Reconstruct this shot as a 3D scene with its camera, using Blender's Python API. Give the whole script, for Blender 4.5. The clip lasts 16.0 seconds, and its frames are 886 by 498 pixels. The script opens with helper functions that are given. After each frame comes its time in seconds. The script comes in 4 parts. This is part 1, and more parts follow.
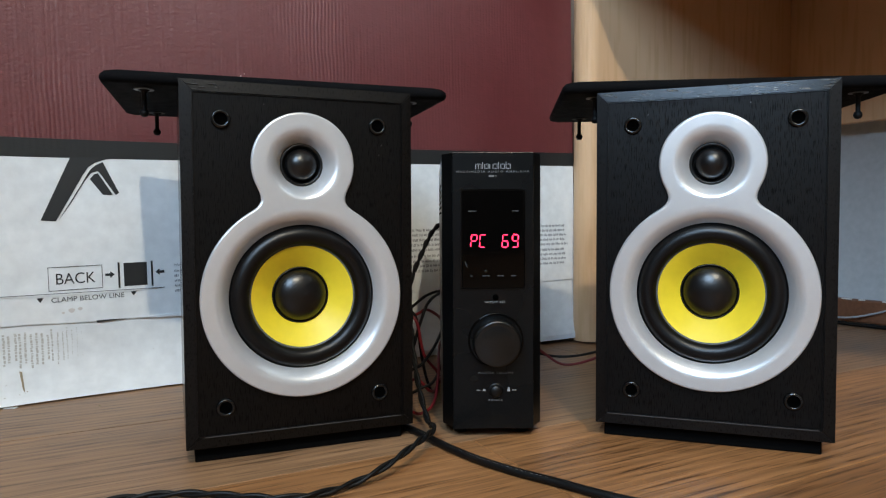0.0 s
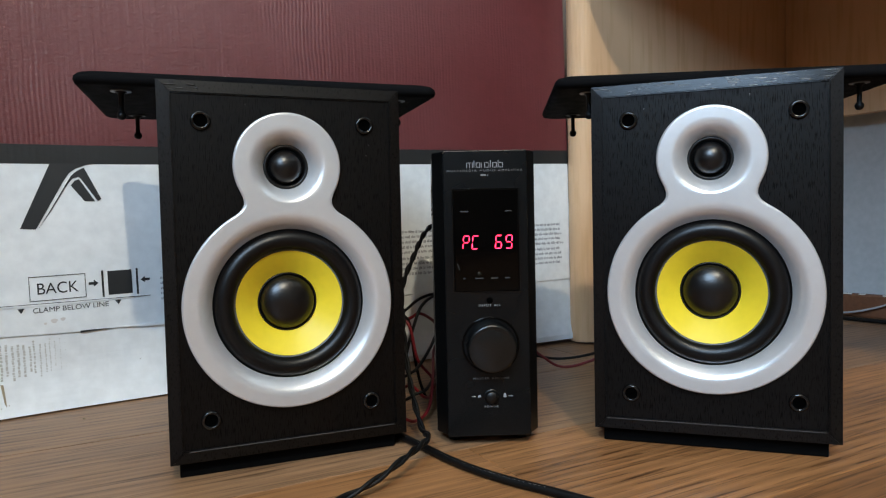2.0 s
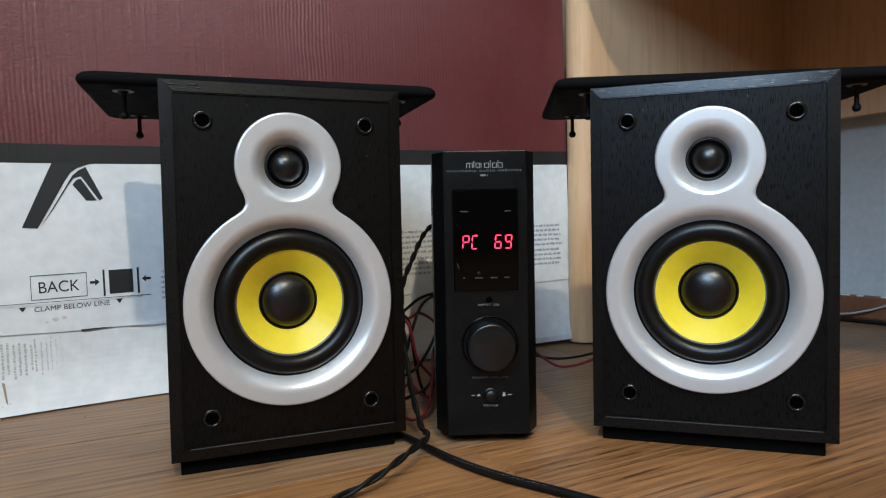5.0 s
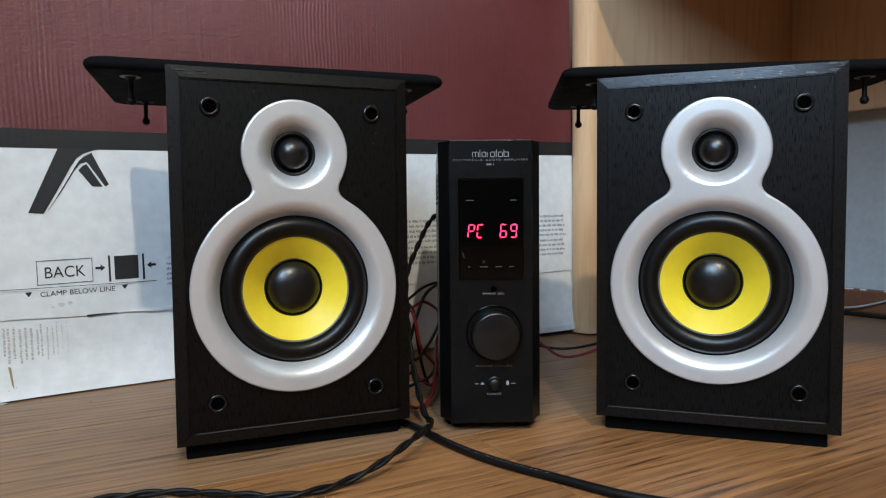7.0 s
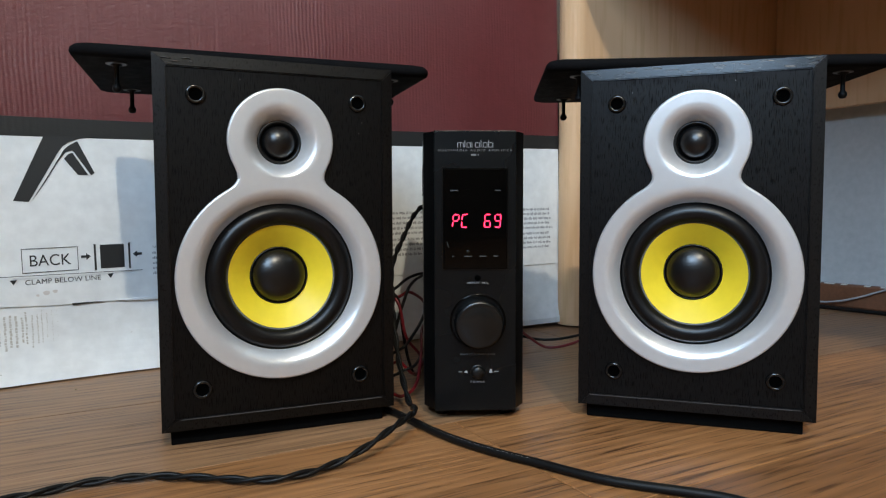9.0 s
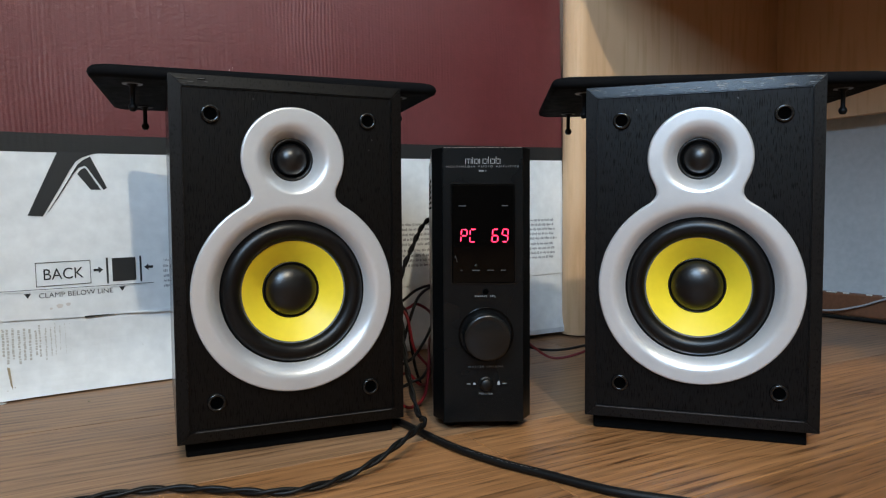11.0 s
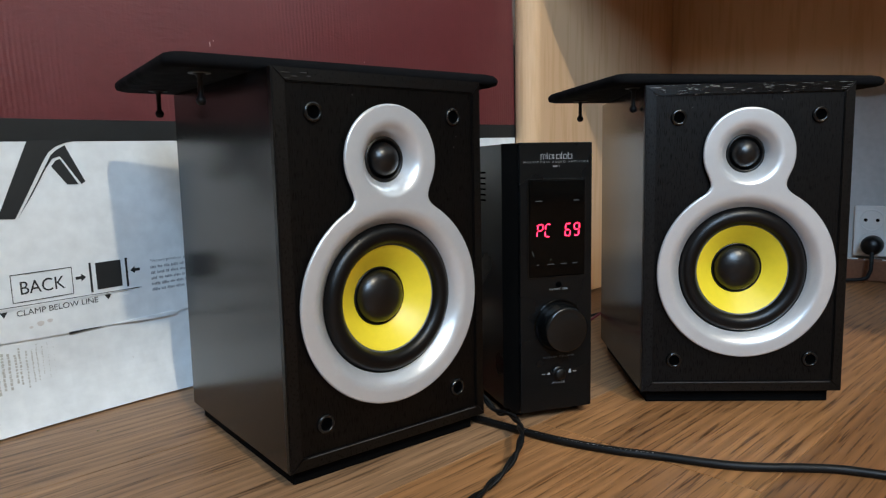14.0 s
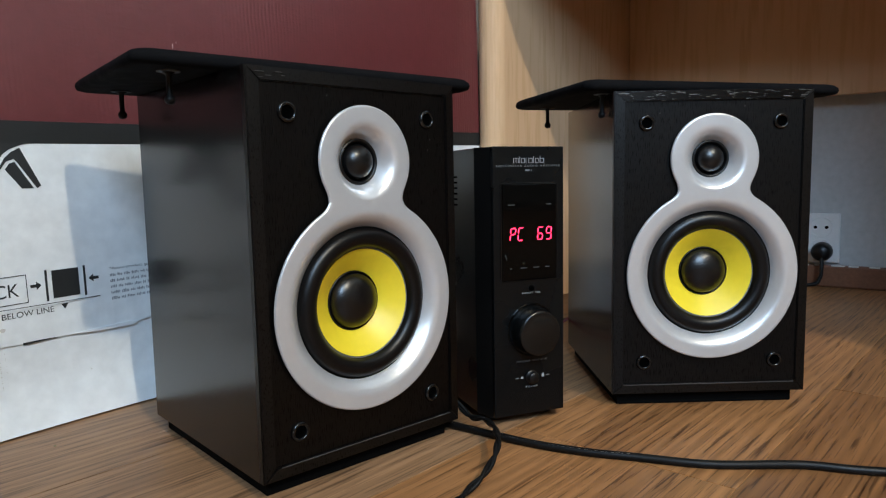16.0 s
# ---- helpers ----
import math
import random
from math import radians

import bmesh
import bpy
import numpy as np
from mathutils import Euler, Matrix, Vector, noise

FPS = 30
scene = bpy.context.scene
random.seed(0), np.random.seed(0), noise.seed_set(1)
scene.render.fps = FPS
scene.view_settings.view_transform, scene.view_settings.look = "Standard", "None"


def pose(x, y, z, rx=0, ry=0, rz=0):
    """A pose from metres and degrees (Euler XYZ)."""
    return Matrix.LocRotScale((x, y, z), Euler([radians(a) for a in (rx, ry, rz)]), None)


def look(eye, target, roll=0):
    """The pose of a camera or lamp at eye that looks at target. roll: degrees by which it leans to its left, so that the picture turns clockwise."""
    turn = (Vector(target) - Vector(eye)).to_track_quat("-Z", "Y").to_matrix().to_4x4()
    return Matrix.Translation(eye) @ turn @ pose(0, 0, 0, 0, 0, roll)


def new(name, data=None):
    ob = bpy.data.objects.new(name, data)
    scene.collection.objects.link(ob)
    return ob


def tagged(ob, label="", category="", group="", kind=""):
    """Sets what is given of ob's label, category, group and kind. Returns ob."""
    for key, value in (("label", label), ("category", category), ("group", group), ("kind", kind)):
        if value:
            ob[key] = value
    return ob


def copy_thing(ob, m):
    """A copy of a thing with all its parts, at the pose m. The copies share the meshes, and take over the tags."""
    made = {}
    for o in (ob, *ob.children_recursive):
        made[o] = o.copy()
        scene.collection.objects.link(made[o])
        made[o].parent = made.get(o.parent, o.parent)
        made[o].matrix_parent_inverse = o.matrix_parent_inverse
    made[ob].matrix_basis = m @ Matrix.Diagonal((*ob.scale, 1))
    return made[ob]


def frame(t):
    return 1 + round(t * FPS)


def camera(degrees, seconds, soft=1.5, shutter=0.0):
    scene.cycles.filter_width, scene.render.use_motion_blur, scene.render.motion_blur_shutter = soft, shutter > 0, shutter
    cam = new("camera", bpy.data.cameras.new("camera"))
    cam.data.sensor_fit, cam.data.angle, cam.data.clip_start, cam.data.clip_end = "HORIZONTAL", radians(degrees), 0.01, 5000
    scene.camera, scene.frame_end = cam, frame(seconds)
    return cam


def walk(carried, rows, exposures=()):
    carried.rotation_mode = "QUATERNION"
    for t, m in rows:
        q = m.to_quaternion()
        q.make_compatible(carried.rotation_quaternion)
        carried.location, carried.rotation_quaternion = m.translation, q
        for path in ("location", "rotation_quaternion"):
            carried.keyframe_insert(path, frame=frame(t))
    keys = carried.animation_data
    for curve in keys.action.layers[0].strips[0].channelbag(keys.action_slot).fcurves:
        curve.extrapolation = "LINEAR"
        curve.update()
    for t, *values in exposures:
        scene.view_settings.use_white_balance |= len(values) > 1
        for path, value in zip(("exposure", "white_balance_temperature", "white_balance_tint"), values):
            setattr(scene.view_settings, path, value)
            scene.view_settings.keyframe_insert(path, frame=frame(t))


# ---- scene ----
cam = camera(66.5, 16.0, soft=1.2, shutter=0.4)
PATH = [
    (0, (0.016, -0.007, 0.188), (0.015, 1.991, 0.104), -0.3),
    (0.5, (0.018, -0.006, 0.189), (0.023, 1.991, 0.094), -0.8),
    (1, (0.021, 0.015, 0.188), (0.045, 2.013, 0.112), -1.1),
    (1.5, (0.022, 0.015, 0.187), (0.044, 2.013, 0.108), -1.4),
    (2, (0.02, 0.012, 0.189), (0.03, 2.01, 0.105), -1.3),
    (2.5, (0.019, 0.011, 0.188), (0.029, 2.009, 0.104), -1.3),
    (3, (0.019, 0.01, 0.187), (0.029, 2.008, 0.106), -1.4),
    (3.5, (0.02, 0.009, 0.187), (0.029, 2.008, 0.105), -1.3),
    (4, (0.02, 0.008, 0.188), (0.027, 2.007, 0.109), -1.3),
    (6.3, (0.019, 0.009, 0.186), (0.037, 2.006, 0.095), -0.9),
    (6.5, (0.021, 0.009, 0.185), (0.033, 2.007, 0.091), -0.9),
    (7, (0.017, 0.007, 0.186), (0.022, 2.004, 0.079), -0.6),
    (7.5, (0.022, 0.011, 0.191), (0.106, 2.005, 0.064), -0.2),
    (8, (0.015, 0.0, 0.184), (0.039, 1.998, 0.082), -0.6),
    (8.5, (0.017, -0.002, 0.184), (0.037, 1.994, 0.07), -0.0),
    (9, (0.021, 0.001, 0.181), (0.057, 1.997, 0.061), -0.2),
    (9.5, (0.02, -0.002, 0.185), (0.047, 1.994, 0.07), -0.5),
    (11.8, (0.002, -0.01, 0.192), (0.049, 1.987, 0.092), 0.0),
    (12, (-0.011, -0.005, 0.201), (0.113, 1.986, 0.049), -1.0),
    (12.5, (-0.082, 0.005, 0.237), (0.259, 1.96, -0.012), -1.1),
    (13, (-0.136, 0.006, 0.242), (0.344, 1.931, -0.012), -1.9),
    (13.5, (-0.177, 0.016, 0.231), (0.298, 1.946, 0.006), -2.7),
    (14, (-0.204, 0.035, 0.227), (0.361, 1.939, -0.014), -1.2),
    (14.5, (-0.224, 0.036, 0.23), (0.357, 1.934, -0.016), -2.0),
    (15, (-0.222, 0.042, 0.226), (0.425, 1.92, -0.011), -1.8),
    (15.5, (-0.219, 0.043, 0.221), (0.468, 1.909, 0.004), -1.1),
    (16, (-0.217, 0.043, 0.22), (0.473, 1.909, 0.012), -1.1),
]
walk(cam, [(t, look(eye, target, roll)) for t, eye, target, roll in PATH])

# ---- light ----
LAMP = (0.40, -1.65, 2.20)
ROOM = 32.8        # turn of the walls and the desk
a0 = radians(ROOM)
RU, RV = Vector((math.cos(a0), math.sin(a0), 0)), Vector((-math.sin(a0), math.cos(a0), 0))
ROOMPOSE = pose(0, 0, 0, 0, 0, ROOM)

world = bpy.data.worlds.new("sky")
scene.world = world
world.use_nodes = True
wn = world.node_tree.nodes
sky = wn.new("ShaderNodeTexSky")
sky.sky_type, sky.sun_disc, sky.sun_elevation, sky.sun_rotation = "NISHITA", False, radians(35), radians(200)
world.node_tree.links.new(sky.outputs[0], wn["Background"].inputs[0])
wn["Background"].inputs[1].default_value = 0.10

lamp_data = bpy.data.lights.new("ceiling_lamp_light", "POINT")
lamp_data.energy, lamp_data.color, lamp_data.shadow_soft_size = 156, (1.0, 0.905, 0.71), 0.04
new("ceiling_lamp_light", lamp_data).matrix_world = pose(*LAMP)

WIN_U, WIN_V0, WIN_V1, WIN_Z0, WIN_Z1 = -1.2, -1.60, -0.45, 1.05, 2.25
win_data = bpy.data.lights.new("window_daylight", "AREA")
win_data.shape, win_data.size, win_data.size_y = "RECTANGLE", WIN_Z1 - WIN_Z0 - 0.1, WIN_V1 - WIN_V0 - 0.1
win_data.energy, win_data.color = 96, (0.47, 0.71, 1.0)
new("window_daylight", win_data).matrix_world = ROOMPOSE @ pose(WIN_U + 0.02, (WIN_V0 + WIN_V1) / 2, (WIN_Z0 + WIN_Z1) / 2, 0, -90, 0)


# ---- materials ----
def material(name, color, rough=0.5, metal=0.0, vary=0.12, scale=40, bump=0.0, bump_scale=300, stretch=(1, 1, 1), spec=0.5, coat=0.0, emit=None, power=0.0):
    """A surface whose colour and roughness wander at two scales, with fine relief."""
    m = bpy.data.materials.new(name)
    m.use_nodes = True
    nt = m.node_tree
    n, l = nt.nodes, nt.links
    p = n["Principled BSDF"]
    p.inputs["Metallic"].default_value = metal
    p.inputs["Specular IOR Level"].default_value = spec
    p.inputs["Coat Weight"].default_value = coat
    p.inputs["Coat Roughness"].default_value = 0.15
    tc, mp = n.new("ShaderNodeTexCoord"), n.new("ShaderNodeMapping")
    mp.inputs["Scale"].default_value = stretch
    l.new(tc.outputs["Object"], mp.inputs[0])
    big, small = n.new("ShaderNodeTexNoise"), n.new("ShaderNodeTexNoise")
    big.inputs["Scale"].default_value, small.inputs["Scale"].default_value = scale * 0.25, scale * 3
    big.inputs["Detail"].default_value, small.inputs["Detail"].default_value = 4, 6
    for t in (big, small):
        l.new(mp.outputs[0], t.inputs["Vector"])
    add = n.new("ShaderNodeMath")
    add.operation = "ADD"
    l.new(big.outputs[0], add.inputs[0])
    l.new(small.outputs[0], add.inputs[1])
    ramp = n.new("ShaderNodeMapRange")
    ramp.inputs["From Min"].default_value, ramp.inputs["From Max"].default_value = 0.6, 1.4
    ramp.inputs["To Min"].default_value, ramp.inputs["To Max"].default_value = 1 - vary, 1 + vary
    l.new(add.outputs[0], ramp.inputs[0])
    mul = n.new("ShaderNodeVectorMath")
    mul.operation = "SCALE"
    mul.inputs[0].default_value = color
    l.new(ramp.outputs[0], mul.inputs["Scale"])
    l.new(mul.outputs[0], p.inputs["Base Color"])
    rr = n.new("ShaderNodeMapRange")
    rr.inputs["From Min"].default_value, rr.inputs["From Max"].default_value = 0.3, 0.7
    rr.inputs["To Min"].default_value, rr.inputs["To Max"].default_value = rough * 0.85, min(1, rough * 1.15)
    l.new(big.outputs[0], rr.inputs[0])
    l.new(rr.outputs[0], p.inputs["Roughness"])
    if bump:
        bt, bn = n.new("ShaderNodeTexNoise"), n.new("ShaderNodeBump")
        bt.inputs["Scale"].default_value, bt.inputs["Detail"].default_value = bump_scale, 3
        bn.inputs["Strength"].default_value, bn.inputs["Distance"].default_value = bump, 0.0006
        l.new(mp.outputs[0], bt.inputs["Vector"])
        l.new(bt.outputs[0], bn.inputs["Height"])
        l.new(bn.outputs[0], p.inputs["Normal"])
    if emit:
        p.inputs["Emission Color"].default_value = (*emit, 1)
        p.inputs["Emission Strength"].default_value = power
    return m


def veneer(name, dark, light, rough, pores=1.0, grain=(260, 260, 14), bump=0.5, flat=False, spec=0.26, cut=(0.36, 0.50)):
    """Stained oak: short open pores along local z."""
    m = bpy.data.materials.new(name)
    m.use_nodes = True
    nt = m.node_tree
    n, l = nt.nodes, nt.links
    p = n["Principled BSDF"]
    p.inputs["Specular IOR Level"].default_value = spec
    tc, mp, mp2 = n.new("ShaderNodeTexCoord"), n.new("ShaderNodeMapping"), n.new("ShaderNodeMapping")
    mp.inputs["Scale"].default_value, mp2.inputs["Scale"].default_value = grain, (grain[0] * 0.15, grain[1] * 0.15, grain[2] * 0.15)
    fine, broad = n.new("ShaderNodeTexNoise"), n.new("ShaderNodeTexNoise")
    fine.inputs["Scale"].default_value, broad.inputs["Scale"].default_value = 1.6, 1.5
    fine.inputs["Detail"].default_value, broad.inputs["Detail"].default_value = 2, 4
    for t, q in ((fine, mp), (broad, mp2)):
        l.new(tc.outputs["Object"], q.inputs[0])
        l.new(q.outputs[0], t.inputs["Vector"])
    pore = n.new("ShaderNodeMapRange")
    pore.inputs["From Min"].default_value, pore.inputs["From Max"].default_value = cut
    l.new(fine.outputs[0], pore.inputs[0])
    mixc = n.new("ShaderNodeMix")
    mixc.data_type = "RGBA"
    mixc.inputs["A"].default_value, mixc.inputs["B"].default_value = (*dark, 1), (*light, 1)
    mul = n.new("ShaderNodeMath")
    mul.operation = "MULTIPLY"
    l.new(pore.outputs[0], mul.inputs[0])
    l.new(broad.outputs[0], mul.inputs[1])
    l.new(pore.outputs[0] if flat else mul.outputs[0], mixc.inputs["Factor"])
    l.new(mixc.outputs["Result"], p.inputs["Base Color"])
    rr = n.new("ShaderNodeMapRange")
    rr.inputs["To Min"].default_value, rr.inputs["To Max"].default_value = min(1, rough + 0.05), rough
    l.new(pore.outputs[0], rr.inputs[0])
    l.new(rr.outputs[0], p.inputs["Roughness"])
    gl = n.new("ShaderNodeMapRange")
    gl.inputs["To Min"].default_value, gl.inputs["To Max"].default_value = spec * 0.4, spec
    l.new(pore.outputs[0], gl.inputs[0])
    l.new(gl.outputs[0], p.inputs["Specular IOR Level"])
    bn = n.new("ShaderNodeBump")
    bn.inputs["Strength"].default_value, bn.inputs["Distance"].default_value = bump * pores, 0.0006
    l.new(pore.outputs[0], bn.inputs["Height"])
    l.new(bn.outputs[0], p.inputs["Normal"])
    return m


def plank_wood(name, dark, light, rough=0.38):
    """Printed laminate: long grain along local x, each plank with its own stretch of the pattern."""
    m = bpy.data.materials.new(name)
    m.use_nodes = True
    nt = m.node_tree
    n, l = nt.nodes, nt.links
    p = n["Principled BSDF"]
    p.inputs["Specular IOR Level"].default_value = 0.32
    tc, info = n.new("ShaderNodeTexCoord"), n.new("ShaderNodeObjectInfo")
    off = n.new("ShaderNodeVectorMath")
    off.operation = "SCALE"
    off.inputs[0].default_value = (37.0, 11.0, 0.0)
    l.new(info.outputs["Random"], off.inputs["Scale"])
    add = n.new("ShaderNodeVectorMath")
    l.new(tc.outputs["Object"], add.inputs[0])
    l.new(off.outputs[0], add.inputs[1])
    warp = n.new("ShaderNodeTexNoise")
    warp.inputs["Scale"].default_value = 2.5
    l.new(add.outputs[0], warp.inputs["Vector"])
    ws = n.new("ShaderNodeVectorMath")
    ws.operation = "SCALE"
    ws.inputs["Scale"].default_value = 0.014
    l.new(warp.outputs["Color"], ws.inputs[0])
    add2 = n.new("ShaderNodeVectorMath")
    l.new(add.outputs[0], add2.inputs[0])
    l.new(ws.outputs[0], add2.inputs[1])
    streaks = []
    for sx, sy, detail in ((7, 130, 6), (15, 430, 4), (2.5, 14, 4)):
        mp, t = n.new("ShaderNodeMapping"), n.new("ShaderNodeTexNoise")
        mp.inputs["Scale"].default_value = (sx, sy, 1)
        t.inputs["Scale"].default_value, t.inputs["Detail"].default_value = 1, detail
        l.new(add2.outputs[0], mp.inputs[0])
        l.new(mp.outputs[0], t.inputs["Vector"])
        streaks.append(t)
    # year rings cut along the plank: long pointed arches
    rmap, rings = n.new("ShaderNodeMapping"), n.new("ShaderNodeTexWave")
    rmap.inputs["Scale"].default_value = (0.10, 1, 1)
    rings.bands_direction = "Y"
    rings.wave_profile = "SIN"
    rings.inputs["Scale"].default_value, rings.inputs["Distortion"].default_value = 30, 8
    rings.inputs["Detail"].default_value, rings.inputs["Detail Scale"].default_value = 1.5, 0.5
    l.new(add2.outputs[0], rmap.inputs[0])
    l.new(rmap.outputs[0], rings.inputs[0])
    dash = n.new("ShaderNodeMapRange")
    dash.inputs["From Min"].default_value, dash.inputs["From Max"].default_value = 0.37, 0.47
    l.new(streaks[1].outputs[0], dash.inputs[0])

    def weighed(parts):
        last = None
        for socket, weight in parts:
            q = n.new("ShaderNodeMath")
            q.operation = "MULTIPLY_ADD"
            q.inputs[1].default_value = weight
            q.inputs[2].default_value = 0.0
            l.new(socket, q.inputs[0])
            if last:
                l.new(last.outputs[0], q.inputs[2])
            last = q
        return last
    s1 = weighed([(streaks[0].outputs[0], 0.30), (dash.outputs[0], 0.20), (rings.outputs["Fac"], 0.11)])
    s2 = weighed([(s1.outputs[0], 1.0), (streaks[2].outputs[0], 0.42)])
    tone = n.new("ShaderNodeMapRange")
    tone.inputs["From Min"].default_value, tone.inputs["From Max"].default_value = 0.34, 0.79
    l.new(s2.outputs[0], tone.inputs[0])
    ramp = n.new("ShaderNodeValToRGB")
    ramp.color_ramp.elements[0].color, ramp.color_ramp.elements[1].color = (*dark, 1), (*light, 1)
    l.new(tone.outputs[0], ramp.inputs[0])
    own = n.new("ShaderNodeMapRange")
    own.inputs["To Min"].default_value, own.inputs["To Max"].default_value = 0.93, 1.07
    l.new(info.outputs["Random"], own.inputs[0])
    mul = n.new("ShaderNodeVectorMath")
    mul.operation = "SCALE"
    l.new(ramp.outputs[0], mul.inputs[0])
    l.new(own.outputs[0], mul.inputs["Scale"])
    l.new(mul.outputs[0], p.inputs["Base Color"])
    rr = n.new("ShaderNodeMapRange")
    rr.inputs["To Min"].default_value, rr.inputs["To Max"].default_value = rough * 0.8, rough * 1.35
    l.new(streaks[2].outputs[0], rr.inputs[0])
    l.new(rr.outputs[0], p.inputs["Roughness"])
    bn = n.new("ShaderNodeBump")
    bn.inputs["Strength"].default_value, bn.inputs["Distance"].default_value = 0.25, 0.0005
    l.new(s1.outputs[0], bn.inputs["Height"])
    l.new(bn.outputs[0], p.inputs["Normal"])
    return m


def ribbed_card(name, color, rough, period, strength, spec=0.5):
    """Printed corrugated card: faint upright ribs, crumples and pale scuffs."""
    m = material(name, color, rough, vary=0.13, scale=24)
    nt = m.node_tree
    n, l = nt.nodes, nt.links
    p = n["Principled BSDF"]
    p.inputs["Specular IOR Level"].default_value = spec
    tc, wave, add = n.new("ShaderNodeTexCoord"), n.new("ShaderNodeTexWave"), n.new("ShaderNodeMath")
    wave.bands_direction = "X"
    wave.inputs["Scale"].default_value = 0.314 / period
    wave.inputs["Distortion"].default_value, wave.inputs["Detail"].default_value, wave.inputs["Detail Scale"].default_value = 5.0, 4, 0.25
    l.new(tc.outputs["Object"], wave.inputs[0])
    noises = []
    for scale in ((190, 190, 9), (130, 130, 330), (9, 9, 4)):
        mp, t = n.new("ShaderNodeMapping"), n.new("ShaderNodeTexNoise")
        mp.inputs["Scale"].default_value = scale
        t.inputs["Scale"].default_value, t.inputs["Detail"].default_value = 1, 4
        l.new(tc.outputs["Object"], mp.inputs[0])
        l.new(mp.outputs[0], t.inputs["Vector"])
        noises.append(t)
    patch = n.new("ShaderNodeMapRange")                 # the ribs show in patches only
    patch.inputs["From Min"].default_value, patch.inputs["From Max"].default_value = 0.42, 0.66
    patch.inputs["To Min"].default_value, patch.inputs["To Max"].default_value = 0.06, 0.48
    l.new(noises[2].outputs[0], patch.inputs[0])
    rib = n.new("ShaderNodeMath")
    rib.operation = "MULTIPLY"
    l.new(wave.outputs["Fac"], rib.inputs[0])
    l.new(patch.outputs[0], rib.inputs[1])
    l.new(noises[0].outputs[0], add.inputs[0])
    l.new(noises[1].outputs[0], add.inputs[1])
    tot = n.new("ShaderNodeMath")
    l.new(add.outputs[0], tot.inputs[0])
    l.new(rib.outputs[0], tot.inputs[1])
    bn = n.new("ShaderNodeBump")
    bn.inputs["Strength"].default_value, bn.inputs["Distance"].default_value = strength, 0.001
    l.new(tot.outputs[0], bn.inputs["Height"])
    l.new(bn.outputs[0], p.inputs["Normal"])
    return m


M_FLOOR = [plank_wood("laminate_oak", (0.070, 0.026, 0.008), (0.440, 0.205, 0.078)),
           plank_wood("laminate_oak_brown", (0.048, 0.018, 0.006), (0.320, 0.142, 0.052)),
           plank_wood("laminate_oak_pale", (0.080, 0.038, 0.017), (0.400, 0.222, 0.112))]
M_JOINT = material("joint_dirt", (0.03, 0.02, 0.014), 0.9)
M_WALLPAPER = material("wallpaper", (0.46, 0.47, 0.465), 0.7, vary=0.12, scale=30, bump=0.6, bump_scale=60)
# for the unseen south wall only: pale, to throw sheen on the left loudspeaker
M_REFLECTWALL = material("pale_reflecting_wall", (0.30, 0.28, 0.25), 0.7, vary=0.10, scale=30, bump=0.4, bump_scale=60)
M_WALL = material("painted_plaster", (0.15, 0.125, 0.10), 0.8, vary=0.05, bump=0.2)
M_CEILING = material("ceiling_paint", (0.30, 0.30, 0.29), 0.9, vary=0.03)
M_BASE = material("baseboard_paint", (0.16, 0.065, 0.032), 0.45, vary=0.3, scale=60)
M_CHIP = material("chipped_white_paint", (0.65, 0.63, 0.58), 0.7)
M_BEECH = veneer("beech_foil", (0.62, 0.390, 0.215), (0.72, 0.470, 0.275), 0.42, pores=0.1, grain=(60, 60, 5), bump=0.05)
M_DESKTOP = material("beech_top", (0.5, 0.33, 0.18), 0.4)
M_OAK = veneer("dark_oak_veneer", (0.0002, 0.0002, 0.0002), (0.0016, 0.0011, 0.0010), 0.385, grain=(820, 820, 85), bump=0.22, spec=0.235, cut=(0.35, 0.47))
M_STRIP = veneer("dark_oak_strip", (0.0008, 0.0006, 0.0005), (0.0018, 0.0013, 0.0012), 0.38, grain=(700, 700, 260), bump=0.12, spec=0.30, cut=(0.30, 0.46))
M_WORN = veneer("worn_oak_edge", (0.15, 0.147, 0.14), (0.0026, 0.0020, 0.0019), 0.21, grain=(60, 700, 700), bump=0.2, flat=True, spec=0.24, cut=(0.325, 0.365))
M_SIDE = material("dark_foil", (0.0022, 0.0018, 0.0016), 0.21, vary=0.1, scale=30, bump=0.02, bump_scale=900, spec=0.38)
# grey of scratches and specks, also of the painted highlight on the bottom lip
M_WEAR_GLEAM = material("wear_and_highlight", (0.055, 0.052, 0.05), 0.5, vary=0.6, scale=200)
M_PLINTH = material("black_plinth", (0.002, 0.002, 0.002), 0.8, spec=0.05)
M_SILVER = material("silver_paint", (0.65, 0.65, 0.65), 0.31, metal=0.54, vary=0.03, scale=60)
M_RUBBER = material("black_rubber", (0.0018, 0.0018, 0.0020), 0.36, vary=0.2, bump=0.05, spec=0.32)
M_YELLOW = material("yellow_cone", (0.80, 0.61, 0.03), 0.45, vary=0.05, scale=60)
M_CAP = material("dust_cap", (0.003, 0.003, 0.0033), 0.33, vary=0.15)
M_CONERIM = material("cone_rim", (0.10, 0.11, 0.12), 0.5)
M_DOME = material("silk_dome", (0.003, 0.003, 0.0033), 0.30, vary=0.15)
M_BLACKP = material("black_plastic", (0.0022, 0.0022, 0.0022), 0.40, vary=0.15, spec=0.35)
M_KNOB = material("knob_plastic", (0.0030, 0.0034, 0.0036), 0.25, vary=0.1)
M_HOLE = material("deep_hole", (0.001, 0.001, 0.001), 1.0, spec=0.0)
